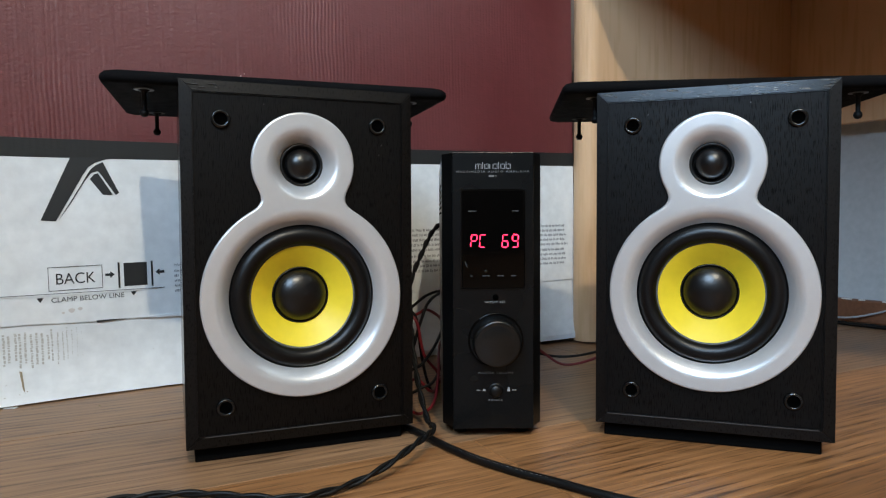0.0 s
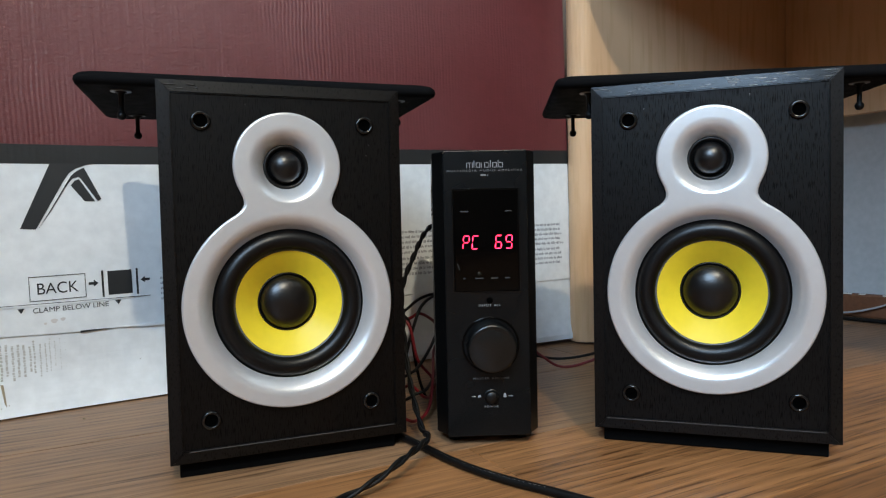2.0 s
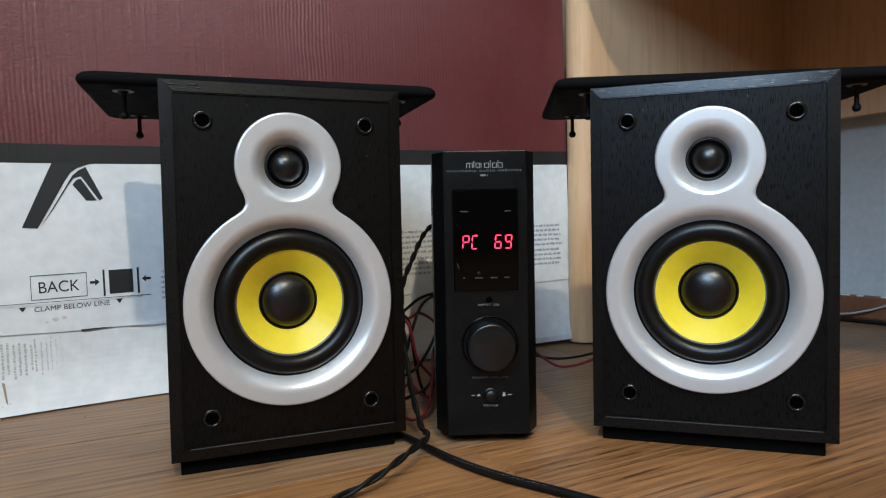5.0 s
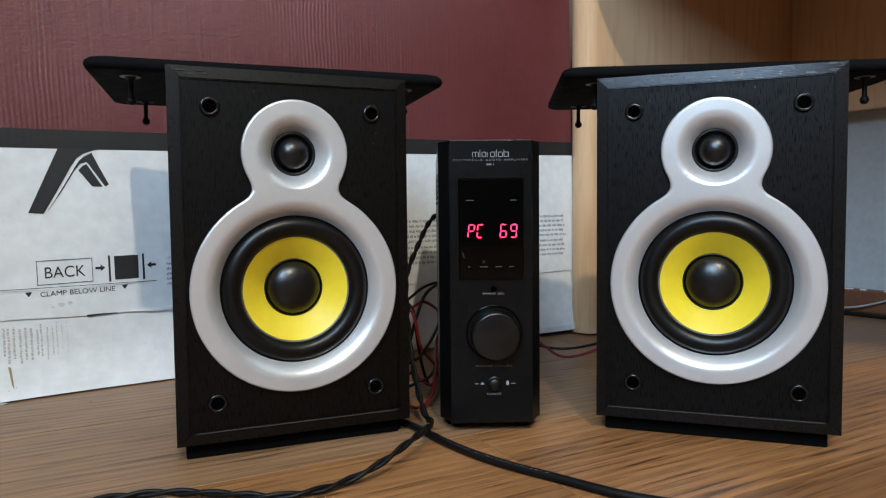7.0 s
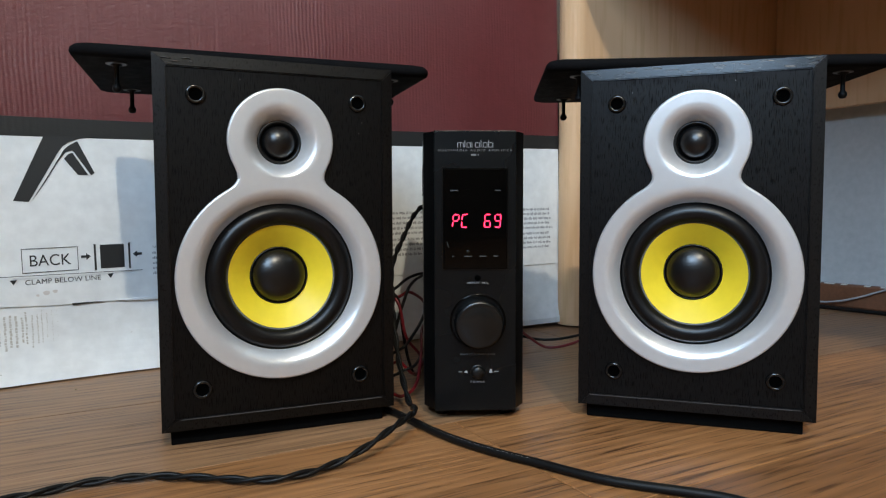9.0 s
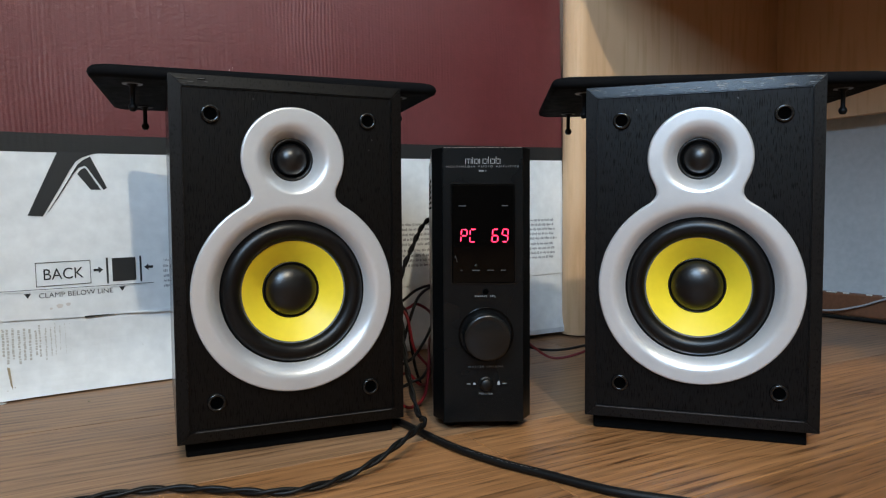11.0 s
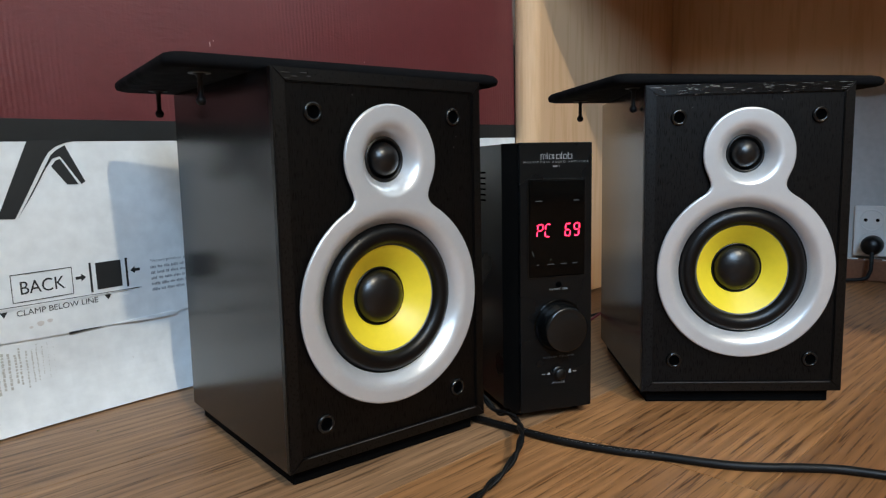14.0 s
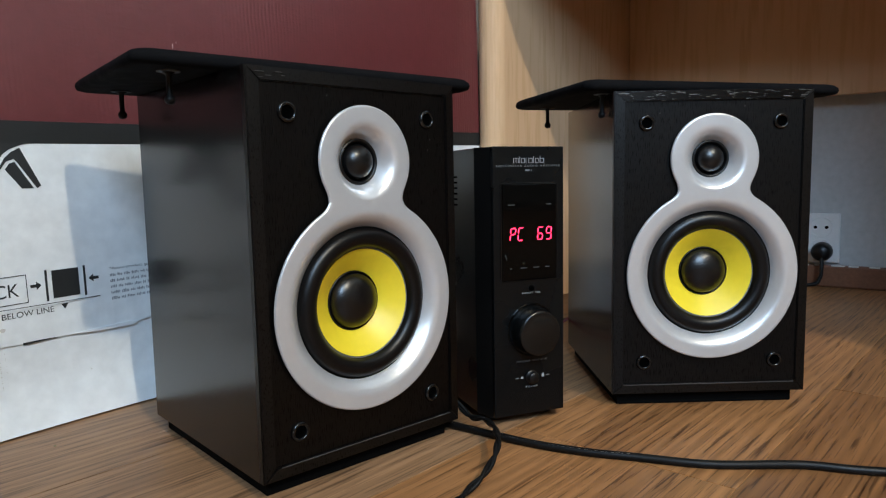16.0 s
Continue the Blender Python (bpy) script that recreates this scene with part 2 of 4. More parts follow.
M_CLOTH = material("grille_cloth", (0.004, 0.004, 0.0045), 0.9, spec=0.08, vary=0.3, scale=300, bump=0.5, bump_scale=1800)
M_GFRAME = material("grille_frame", (0.004, 0.004, 0.004), 0.5, spec=0.2, vary=0.2)
M_AMP = material("amp_case", (0.0028, 0.003, 0.0033), 0.30, spec=0.5, vary=0.15, bump=0.06, bump_scale=2500)
M_AMPF = material("amp_front", (0.0019, 0.0028, 0.0034), 0.27, spec=0.25, vary=0.08, bump=0.1, bump_scale=2500)
M_GLOSS = material("display_window", (0.001, 0.001, 0.001), 0.07, spec=0.13, vary=0.1)
M_PRINT = material("grey_print", (0.30, 0.31, 0.32), 0.6, vary=0.05)
M_DIMPRINT = material("dim_print", (0.17, 0.18, 0.18), 0.6, vary=0.05)
M_FAINT = material("faint_print", (0.035, 0.038, 0.038), 0.6)
M_LED = material("red_segments", (0.3, 0.01, 0.03), 0.5, emit=(1.0, 0.022, 0.075), power=7.5)
M_LEDOFF = material("led_off", (0.004, 0.006, 0.003), 0.3)
M_WHITECARD = ribbed_card("white_card", (0.72, 0.735, 0.73), 0.55, 0.0062, 0.045)
M_REDCARD = ribbed_card("maroon_card", (0.118, 0.022, 0.024), 0.42, 0.0047, 0.45, 0.80)
M_BLACKCARD = ribbed_card("black_card", (0.014, 0.015, 0.015), 0.5, 0.0062, 0.15)
M_INK = material("black_ink", (0.016, 0.017, 0.017), 0.55)
M_GREYINK = material("fine_print_ink", (0.24, 0.245, 0.25), 0.6)
M_TEAR = material("bare_card", (0.30, 0.24, 0.15), 0.8)
M_SCUFF = material("pale_scratch", (0.45, 0.32, 0.31), 0.7)
M_STAIN = material("brown_stain", (0.60, 0.56, 0.52), 0.7)
M_SMUDGE = material("grey_scuff", (0.44, 0.425, 0.375), 0.7, vary=0.15)
M_CABLE = material("cable_sheath", (0.003, 0.003, 0.003), 0.5, spec=0.25, vary=0.2)
M_CABLEPRINT = material("cable_marking", (0.25, 0.26, 0.26), 0.6)
M_RED = material("red_wire", (0.17, 0.008, 0.012), 0.4)
M_GREYWIRE = material("grey_wire", (0.36, 0.36, 0.36), 0.5)
# pale grey for the glints painted at the front pegs' feet
M_PEGGLINT = material("peg_glint", (0.10, 0.10, 0.10), 0.4)
M_SOCKET = material("gloss_plastic", (0.004, 0.004, 0.004), 0.18)
M_OUTLET = material("outlet_plastic", (0.72, 0.72, 0.70), 0.35, vary=0.04)


# ---- builders ----
def part(name, bm, mat, parent=None, label="", smooth=False, m=None):
    me = bpy.data.meshes.new(name)
    bm.normal_update()
    bm.to_mesh(me)
    bm.free()
    me.materials.append(mat)
    if smooth:
        for f in me.polygons:
            f.use_smooth = True
    ob = new(name, me)
    if parent:
        ob.parent = parent
    if m is not None:
        ob.matrix_basis = m
    if label:
        ob["label"] = label
    return ob


def thing(name, m, label, category, group=""):
    ob = new(name)
    ob.empty_display_size = 0.02
    ob.matrix_basis = m
    return tagged(ob, label, category, group)


def block(x0, x1, y0, y1, z0, z1, bevel=0.0, segs=2, bm=None):
    bm = bm or bmesh.new()
    r = bmesh.ops.create_cube(bm, size=1, matrix=Matrix.LocRotScale(((x0 + x1) / 2, (y0 + y1) / 2, (z0 + z1) / 2), None, (x1 - x0, y1 - y0, z1 - z0)))
    if bevel:
        edges = list({e for v in r["verts"] for e in v.link_edges})
        bmesh.ops.bevel(bm, geom=edges, offset=bevel, segments=segs, affect="EDGES", profile=0.5)
    return bm


def prism(points, y0, y1, bevel=0.0, bm=None):
    """A flat outline in x, z carried from y0 to y1."""
    bm = bm or bmesh.new()
    a = [bm.verts.new((x, y0, z)) for x, z in points]
    b = [bm.verts.new((x, y1, z)) for x, z in points]
    k = len(points)
    bm.faces.new(a)
    bm.faces.new(b[::-1])
    for i in range(k):
        bm.faces.new((a[i], b[i], b[(i + 1) % k], a[(i + 1) % k]))
    bmesh.ops.recalc_face_normals(bm, faces=bm.faces[:])
    return bm


def slab(points, z0, z1):
    """A flat outline in x, y carried from z0 to z1."""
    bm = bmesh.new()
    a = [bm.verts.new((x, y, z0)) for x, y in points]
    b = [bm.verts.new((x, y, z1)) for x, y in points]
    k = len(points)
    bm.faces.new(a)
    bm.faces.new(b)
    for i in range(k):
        bm.faces.new((a[i], a[(i + 1) % k], b[(i + 1) % k], b[i]))
    bmesh.ops.recalc_face_normals(bm, faces=bm.faces[:])
    return bm


def lathe(profile, cx=0.0, cz=0.0, steps=64, axis="y", bm=None):
    """Profile of (radius, depth) turned about the depth axis (y, or z for upright ones)."""
    bm = bm or bmesh.new()
    rings = []
    for r, d in profile:
        if r < 1e-6:
            rings.append([bm.verts.new((cx, d, cz) if axis == "y" else (cx, cz, d))])
        else:
            ring = []
            for i in range(steps):
                t = 2 * math.pi * i / steps
                x, z = r * math.cos(t), r * math.sin(t)
                ring.append(bm.verts.new((cx + x, d, cz + z) if axis == "y" else (cx + x, cz + z, d)))
            rings.append(ring)
    for a, b in zip(rings, rings[1:]):
        for i in range(steps):
            j = (i + 1) % steps
            if len(a) == 1 and len(b) == 1:
                continue
            if len(a) == 1:
                bm.faces.new((a[0], b[i], b[j]))
            elif len(b) == 1:
                bm.faces.new((a[i], b[0], a[j]))
            else:
                bm.faces.new((a[i], b[i], b[j], a[j]))
    bmesh.ops.recalc_face_normals(bm, faces=bm.faces[:])
    return bm


def smooth_path(pts, per=10):
    """Catmull-Rom through the points."""
    p = [Vector(q) for q in pts]
    p = [2 * p[0] - p[1]] + p + [2 * p[-1] - p[-2]]
    out = []
    for i in range(1, len(p) - 2):
        a, b, c, d = p[i - 1:i + 3]
        for k in range(per):
            t = k / per
            out.append(0.5 * (2 * b + (c - a) * t + (2 * a - 5 * b + 4 * c - d) * t * t + (3 * b - a - 3 * c + d) * t ** 3))
    out.append(p[-2])
    return out


def tube(path, radius, sides=10, bm=None):
    bm = bm or bmesh.new()
    rings, up = [], Vector((0.1, 0.2, 1))
    for i, q in enumerate(path):
        d = (path[min(i + 1, len(path) - 1)] - path[max(i - 1, 0)]).normalized()
        s = d.cross(up).normalized()
        w = s.cross(d)
        up = w
        rings.append([bm.verts.new(q + radius * (math.cos(2 * math.pi * k / sides) * s + math.sin(2 * math.pi * k / sides) * w)) for k in range(sides)])
    for a, b in zip(rings, rings[1:]):
        for k in range(sides):
            bm.faces.new((a[k], a[(k + 1) % sides], b[(k + 1) % sides], b[k]))
    bm.faces.new(rings[0])
    bm.faces.new(rings[-1])
    bmesh.ops.recalc_face_normals(bm, faces=bm.faces[:])
    return bm


def lettering(text, x, z, height, width, y=0.0, thick=0.0002, align="CENTER", slant=0.0, spread=1.0):
    """Built-in letters standing in the x, z plane, fitted to a width; they face -y."""
    cu = bpy.data.curves.new("letters", "FONT")
    cu.body, cu.align_x, cu.size, cu.extrude, cu.space_character = text, align, 1.0, 0.0, spread
    ob = new("letters", cu)
    me = bpy.data.meshes.new_from_object(ob.evaluated_get(bpy.context.evaluated_depsgraph_get()))
    bpy.data.objects.remove(ob)
    bm = bmesh.new()
    bm.from_mesh(me)
    bpy.data.meshes.remove(me)
    xs = [v.co.x for v in bm.verts]
    ys = [v.co.y for v in bm.verts]
    sx, sz = width / (max(xs) - min(xs)), height / (max(ys) - min(ys))
    mid, low = (max(xs) + min(xs)) / 2, min(ys)
    for v in bm.verts:
        hx, hz = (v.co.x - mid) * sx, (v.co.y - low) * sz
        v.co = (x + hx + slant * hz, y, z + hz)
    r = bmesh.ops.extrude_face_region(bm, geom=bm.faces[:])
    for v in r["geom"]:
        if isinstance(v, bmesh.types.BMVert):
            v.co.y -= thick
    bmesh.ops.recalc_face_normals(bm, faces=bm.faces[:])
    return bm


def bars(rows, thick=0.0002, y=0.0, bm=None):
    """Unreadable print: bars (x0, x1, z0, z1) standing in the x, z plane."""
    bm = bm or bmesh.new()
    for x0, x1, z0, z1 in rows:
        block(x0, x1, y - thick, y, z0, z1, bm=bm)
    return bm


# ---- room ----
def room_part(name, bm, mat, **k):
    return tagged(part(name, bm, mat, m=ROOMPOSE, **k), kind="structure")


U0, U1, V0, V1, TOP = -1.2, 1.31, -4.2, 0.99, 2.5
FLOOR_TURN = 28.0
floor = tagged(part("floor", block(U0 - 0.1, U1 + 0.1, V0 - 0.1, V1 + 0.1, -0.05, -0.004), M_JOINT, m=ROOMPOSE),
               "brown oak laminate floor with long narrow planks", "floor", kind="structure")
tagged(room_part("wall_north", block(U0 - 0.1, U1 + 0.1, V1, V1 + 0.1, -0.05, TOP), M_WALL), "plain light plaster wall behind the box", "wall")
tagged(room_part("wall_east", block(U1, U1 + 0.1, V0 - 0.1, V1, -0.05, TOP), M_WALLPAPER), "pale embossed wallpaper wall above a brown baseboard", "wall")
# out of view, lighter than the other plain walls so that it works as reflector
tagged(room_part("wall_south", block(U0 - 0.1, U1 + 0.1, V0 - 0.1, V0, -0.05, TOP), M_REFLECTWALL), "unseen wall, made pale to reflect light onto the loudspeakers", "wall")
wb = block(U0 - 0.1, U0, V0, WIN_V0, -0.05, TOP)
block(U0 - 0.1, U0, WIN_V1, V1, -0.05, TOP, bm=wb)
block(U0 - 0.1, U0, WIN_V0, WIN_V1, -0.05, WIN_Z0, bm=wb)
block(U0 - 0.1, U0, WIN_V0, WIN_V1, WIN_Z1, TOP, bm=wb)
tagged(room_part("wall_west", wb, M_WALL), "plain light plaster wall with a window opening", "wall")
tagged(room_part("ceiling", block(U0 - 0.1, U1 + 0.1, V0 - 0.1, V1 + 0.1, TOP, TOP + 0.1), M_CEILING), "plain white ceiling", "ceiling")
bb = block(U1 - 0.016, U1, V0, 0.695, 0.0, 0.042, 0.004)
baseboard = room_part("baseboard", bb, M_BASE)
tagged(baseboard, "worn brown painted baseboard along the wall", "baseboard")

# ---- desk ----
def build_desk():
    d = thing("desk", ROOMPOSE, "light beech desk with a rounded side panel", "desk")
    # side panel, half round at its front end
    r, vc, u0 = 0.0225, 0.7380, 0.7600
    pts = [(1.29, vc + r), (u0, vc + r)] + [(u0 - r * math.sin(t), vc + r * math.cos(t)) for t in np.linspace(0.2, math.pi - 0.2, 14)] + [(u0, vc - r), (1.29, vc - r)]
    part("side_panel", slab(pts, 0.003, 0.600), M_BEECH, d, "light beech panel with a rounded front edge", smooth=False)
    part("back_panel", block(1.262, 1.280, 0.012, vc - r - 0.001, 0.356, 0.600, 0.001), M_BEECH, d)
    edge = smooth_path([(0.69, 0.775, 0), (0.683, 0.66, 0), (0.675, 0.58, 0), (0.664, 0.50, 0), (0.670, 0.43, 0), (0.674, 0.33, 0), (0.665, 0.15, 0), (0.620, 0.0, 0), (0.569, -0.114, 0), (0.493, -0.21, 0), (0.44, -0.286, 0), (0.36, -0.38, 0), (0.30, -0.6, 0), (0.30, -1.3, 0)], 5)
    part("tabletop", slab([(1.305, 0.775)] + [(p.x, p.y) for p in edge] + [(1.305, -1.3)], 0.601, 0.627), M_DESKTOP, d)
    # unseen panel, added to keep window light off the wall and floor right of it
    part("side_panel", block(0.72, 1.29, -0.03, 0.01, 0.003, 0.600, 0.002), M_BEECH, d)
    part("side_panel", block(0.75, 1.29, -1.299, -1.26, 0.003, 0.600, 0.002), M_BEECH, d)


build_desk()


# ---- cardboard box ----
BOX = pose(-0.4406, 0.674, -0.0005, 0, -1.17, 29.1)


def bow(s):
    """The face of the box is slightly hollow along its length."""
    if s < 0:
        return 0.1727 * s
    return 0.019 * (1 - ((s - 0.22) / (0.22 if s < 0.22 else 0.53)) ** 2)


def bowed(bm):
    for v in bm.verts:
        v.co.y += bow(v.co.x)
        if v.co.z < 0.06:                               # the foot of the flap curls outwards
            v.co.y -= 0.016 * (1 - max(v.co.z, 0.0) / 0.06) ** 2
    return bm


def sheet(x0, x1, low, high, y0, y1, n=40, rows=1):
    """A panel whose lower and upper edges may wander, with its thickness."""
    bm = bmesh.new()
    cols = []
    for k in range(n + 1):
        x = x0 + (x1 - x0) * k / n
        front = [(y0, low(x) + (high(x) - low(x)) * r / rows) for r in range(rows + 1)]
        cols.append([bm.verts.new((x, y, z)) for y, z in front + [(y1, high(x)), (y1, low(x))]])
    m = rows + 3
    for a, b in zip(cols, cols[1:]):
        for k in range(m):
            bm.faces.new((a[k], b[k], b[(k + 1) % m], a[(k + 1) % m]))
    bm.faces.new(cols[0])
    bm.faces.new(cols[-1])
    bmesh.ops.recalc_face_normals(bm, faces=bm.faces[:])
    return bowed(bm)


def flap_edge(x):
    return float(np.interp(x, (-0.1, 0.022, 0.096, 0.195, 0.205, 0.75), (0.083, 0.0815, 0.0783, 0.0757, 0.0800, 0.0815))) + 0.0004 * math.sin(60 * x)


def build_box():
    b = thing("cardboard_box", BOX, "large white and maroon printed cardboard box on the floor", "box")
    L, R, D, H = -0.10, 0.757, 0.15, 0.66
    part("lower_panel", sheet(L, R, lambda x: max(-0.0075, 0.0025 - 0.0204 * x), lambda x: flap_edge(x) - 0.0003, 0.0016, D, rows=12), M_WHITECARD, b, "scuffed white card flap")
    part("white_panel", sheet(L, R, flap_edge, lambda x: 0.2559, 0.0, D), M_WHITECARD, b, "white printed card with black lettering")
    part("band", sheet(L, R, lambda x: 0.256, lambda x: 0.2759, 0.0, D), M_BLACKCARD, b, "black printed stripe")
    part("maroon_panel", sheet(L, R, lambda x: 0.276, lambda x: H, 0.0, D), M_REDCARD, b, "maroon ribbed card")
    y = -0.0002

    def ink(name, bm, mat=M_INK, label=""):
        return part(name, bowed(bm), mat, b, label)

    ink("tab", block(0.648, 0.678, -0.0006, 0.0, 0.2520, 0.2562), M_BLACKCARD)

    # slanted arrow-like emblem, three strokes that grow out of the black stripe
    ink("emblem", prism([(0.0779, 0.2571), (0.0476, 0.1898), (0.0613, 0.1885), (0.077, 0.2163), (0.0885, 0.2373), (0.0946, 0.2466), (0.101, 0.2513), (0.1108, 0.2550), (0.1269, 0.2578)], y - 0.0003, y))
    ink("emblem", prism([(0.0641, 0.1896), (0.0780, 0.2125), (0.0885, 0.2305), (0.0960, 0.2435), (0.1015, 0.2485), (0.1088, 0.2524), (0.1238, 0.2187), (0.1203, 0.2163), (0.1056, 0.24), (0.1034, 0.2424), (0.0972, 0.2404), (0.0908, 0.232), (0.0768, 0.2085)], y - 0.0003, y))
    ink("emblem", prism([(0.0955, 0.2335), (0.0995, 0.2386), (0.1036, 0.2401), (0.1176, 0.2163), (0.1077, 0.2165)], y - 0.0003, y))

    # framed word
    ink("word_frame", bars([(0.0515, 0.1033, 0.1394, 0.1400), (0.0515, 0.1033, 0.1145, 0.1151), (0.0515, 0.0521, 0.1151, 0.1394), (0.1027, 0.1033, 0.1151, 0.1394)], y=y))
    ink("lettering", lettering("BACK", 0.0775, 0.1212, 0.0118, 0.0375, y))
    ink("lettering", lettering("CLAMP BELOW LINE", 0.0888, 0.1024, 0.0052, 0.0705, y))
    ink("rule", prism([(-0.02, 0.1130), (0.1668, 0.1098), (0.1668, 0.1104), (-0.02, 0.1136)], y - 0.0002, y))
    for x in (0.0433, 0.1338):
        ink("triangle", prism([(x - 0.0032, 0.1083), (x + 0.0032, 0.1083), (x, 0.1032)], y - 0.0002, y))
    ink("clamp_sign", bars([(0.1247, 0.1487, 0.1145, 0.1405)], y=y))
    for x in (0.1187, 0.1530):
        ink("clamp_bar", bars([(x, x + 0.0020, 0.1128, 0.1415)], y=y))
    for x, s in ((0.1155, 1), (0.1575, -1)):
        ink("arrow", prism([(x, 0.1285), (x - s * 0.0045, 0.1322), (x - s * 0.0045, 0.1299), (x - s * 0.0095, 0.1299), (x - s * 0.0095, 0.1271), (x - s * 0.0045, 0.1271), (x - s * 0.0045, 0.1248)], y - 0.0002, y))

    # fine print, too small to read
    rnd = random.Random(5)

    def paragraph(x0, x1, z, lines, pitch, h):
        rows = []
        for i in range(lines):
            x, end = x0, x1 - rnd.uniform(0, 0.008)
            while x < end:
                w = rnd.uniform(0.002, 0.009)
                k = x
                while k < min(x + w, end):
                    g = rnd.uniform(0.0007, 0.0012)
                    rows.append((k, k + g, z - h * rnd.uniform(0, 0.25), z + h * rnd.uniform(0.55, 1.0)))
                    k += g + 0.0006
                x = k + 0.0016
            z -= pitch
        tagged(ink("fine_print", bars(rows, y=y), M_GREYINK), kind="stuff")

    tagged(ink("fine_print", lettering("*Actual product", 0.1945, 0.1330, 0.0036, 0.0330, y), M_GREYINK), kind="stuff")
    paragraph(0.2135, 0.400, 0.1335, 1, 0.0058, 0.0026)
    paragraph(0.178, 0.400, 0.1277, 5, 0.0058, 0.0026)
    paragraph(0.450, 0.745, 0.1640, 5, 0.0069, 0.0034)
    paragraph(0.450, 0.745, 0.1280, 4, 0.0069, 0.0034)

    for sx, sz, w, h in ((0.2622, 0.3540, 0.0010, 0.0060), (0.2665, 0.3600, 0.0006, 0.0022), (0.470, 0.352, 0.0006, 0.0016)):
        ink("scuff", prism([(sx, sz), (sx + w, sz + 0.3 * h), (sx + 0.8 * w, sz + h), (sx - 0.3 * w, sz + 0.8 * h)], -0.0002, 0.0), M_SCUFF, "pale scratch")

    # the flap's torn edge, remains of a peeled label
    ink("torn_edge", prism([(0.095, 0.0790), (0.108, 0.0790), (0.124, 0.0782), (0.126, 0.0778), (0.110, 0.0776), (0.0955, 0.0768)], -0.0004, 0.0016))
    ink("torn_edge", prism([(0.137, 0.0781), (0.160, 0.0790), (0.196, 0.0800), (0.201, 0.0785), (0.199, 0.0755), (0.165, 0.0758)], -0.0012, 0.0), M_WHITECARD, "lifted white paper edge")
    rows = []
    for i in range(24):
        x = -0.030 + i * 0.0048 + rnd.uniform(-0.0008, 0.0008)
        z1 = 0.0745 - rnd.uniform(0, 0.006)
        z0 = 0.036 + rnd.uniform(0, 0.010)
        fade = min(1.0, max(0.2, (25 - i) / 10))
        while z1 > z0:
            h = rnd.uniform(0.0008, 0.0034) * fade
            o = rnd.uniform(-0.0003, 0.0003)
            rows.append((x + o, x + o + 0.0020 * fade, z1 - h, z1))
            z1 -= h + rnd.uniform(0.0002, 0.0022 / fade * 0.5)
    for sx, sz, r in ((-0.004, 0.0290, 0.0010), (-0.003, 0.0245, 0.0007), (-0.002, 0.0200, 0.0008), (0.010, 0.0225, 0.0006), (0.0215, 0.0115, 0.0005), (0.028, 0.0135, 0.0007), (0.0085, 0.0105, 0.0006), (0.152, 0.0405, 0.0005)):
        ink("dirt_speck", prism([(sx - r, sz), (sx, sz - 0.7 * r), (sx + 0.9 * r, sz), (sx + 0.2 * r, sz + r)], 0.0013, 0.0017), M_TEAR)
    for sx, sz, r in ((0.072, 0.0925, 0.0024), (0.080, 0.0935, 0.0018), (0.064, 0.0905, 0.0012)):
        ink("stain", prism([(sx + r * math.cos(k) * (1.3 + 0.2 * math.sin(3 * k)), sz + r * math.sin(k)) for k in np.linspace(0, 5.8, 12)], -0.0001, 0.0), M_STAIN, "faint brownish stain")
    tagged(ink("label_residue", bars(rows, thick=0.00012, y=0.0016), M_SMUDGE, "grey scuffed remains of a label"), kind="stuff")
    ink("tear", prism([(0.0215, 0.0345), (0.0240, 0.0335), (0.0262, 0.0120), (0.0243, 0.0160)], 0.0010, 0.0018), M_TEAR, "brown torn patch")


build_box()


# ---- loudspeakers ----
WZ, WR, TZ, TR_, NECK = 0.127, 0.0800, 0.2335, 0.0408, 0.2040
W_HOLE, T_HOLE = 0.0582, 0.0165


def outline(x, z):
    """Signed distance to the figure-eight trim, below nought inside."""
    d1, d2, k = math.hypot(x, z - WZ) - WR, math.hypot(x, z - TZ) - TR_, 0.016
    h = max(k - abs(d1 - d2), 0) / k
    return min(d1, d2) - h * h * k / 4


def polar(centre, hole, reach, height, fractions, up, bm, steps=160):
    """Rings from a round hole out to a limit, on one side of the neck line."""
    cols = []
    for i in range(steps):
        t = 2 * math.pi * (i + 0.5) / steps
        cx, sz = math.cos(t), math.sin(t)
        r1 = reach(cx, sz)
        if (sz > 0) == up and abs(sz) > 1e-4:
            r1 = min(r1, abs(NECK - centre) / abs(sz))
        cols.append([(r * cx, centre + r * sz) for r in [hole + (r1 - hole) * f for f in fractions]])
    rows = [[bm.verts.new((x, height(x, z), z)) for x, z in c] for c in cols]
    for i in range(steps):
        a, b = rows[i], rows[(i + 1) % steps]
        for k in range(len(fractions) - 1):
            bm.faces.new((a[k], b[k], b[k + 1], a[k + 1]))


def trim_height(x, z):
    d = max(0.0, -outline(x, z))
    h, rad = 0.0036, 0.0016
    if d < rad:
        h -= rad - math.sqrt(rad * rad - (rad - d) ** 2)
    rw, rt = math.hypot(x, z - WZ), math.hypot(x, z - TZ)
    s = (0.0695 - rw) / (0.0695 - W_HOLE)
    if s > 0:
        h -= 0.0090 * (s ** 1.45 - 0.06 * math.sin(math.pi * s))
    s = (0.0288 - rt) / (0.0288 - T_HOLE)
    if s > 0:
        h -= 0.0125 * (s ** 1.5 - 0.05 * math.sin(math.pi * s))
    return -h


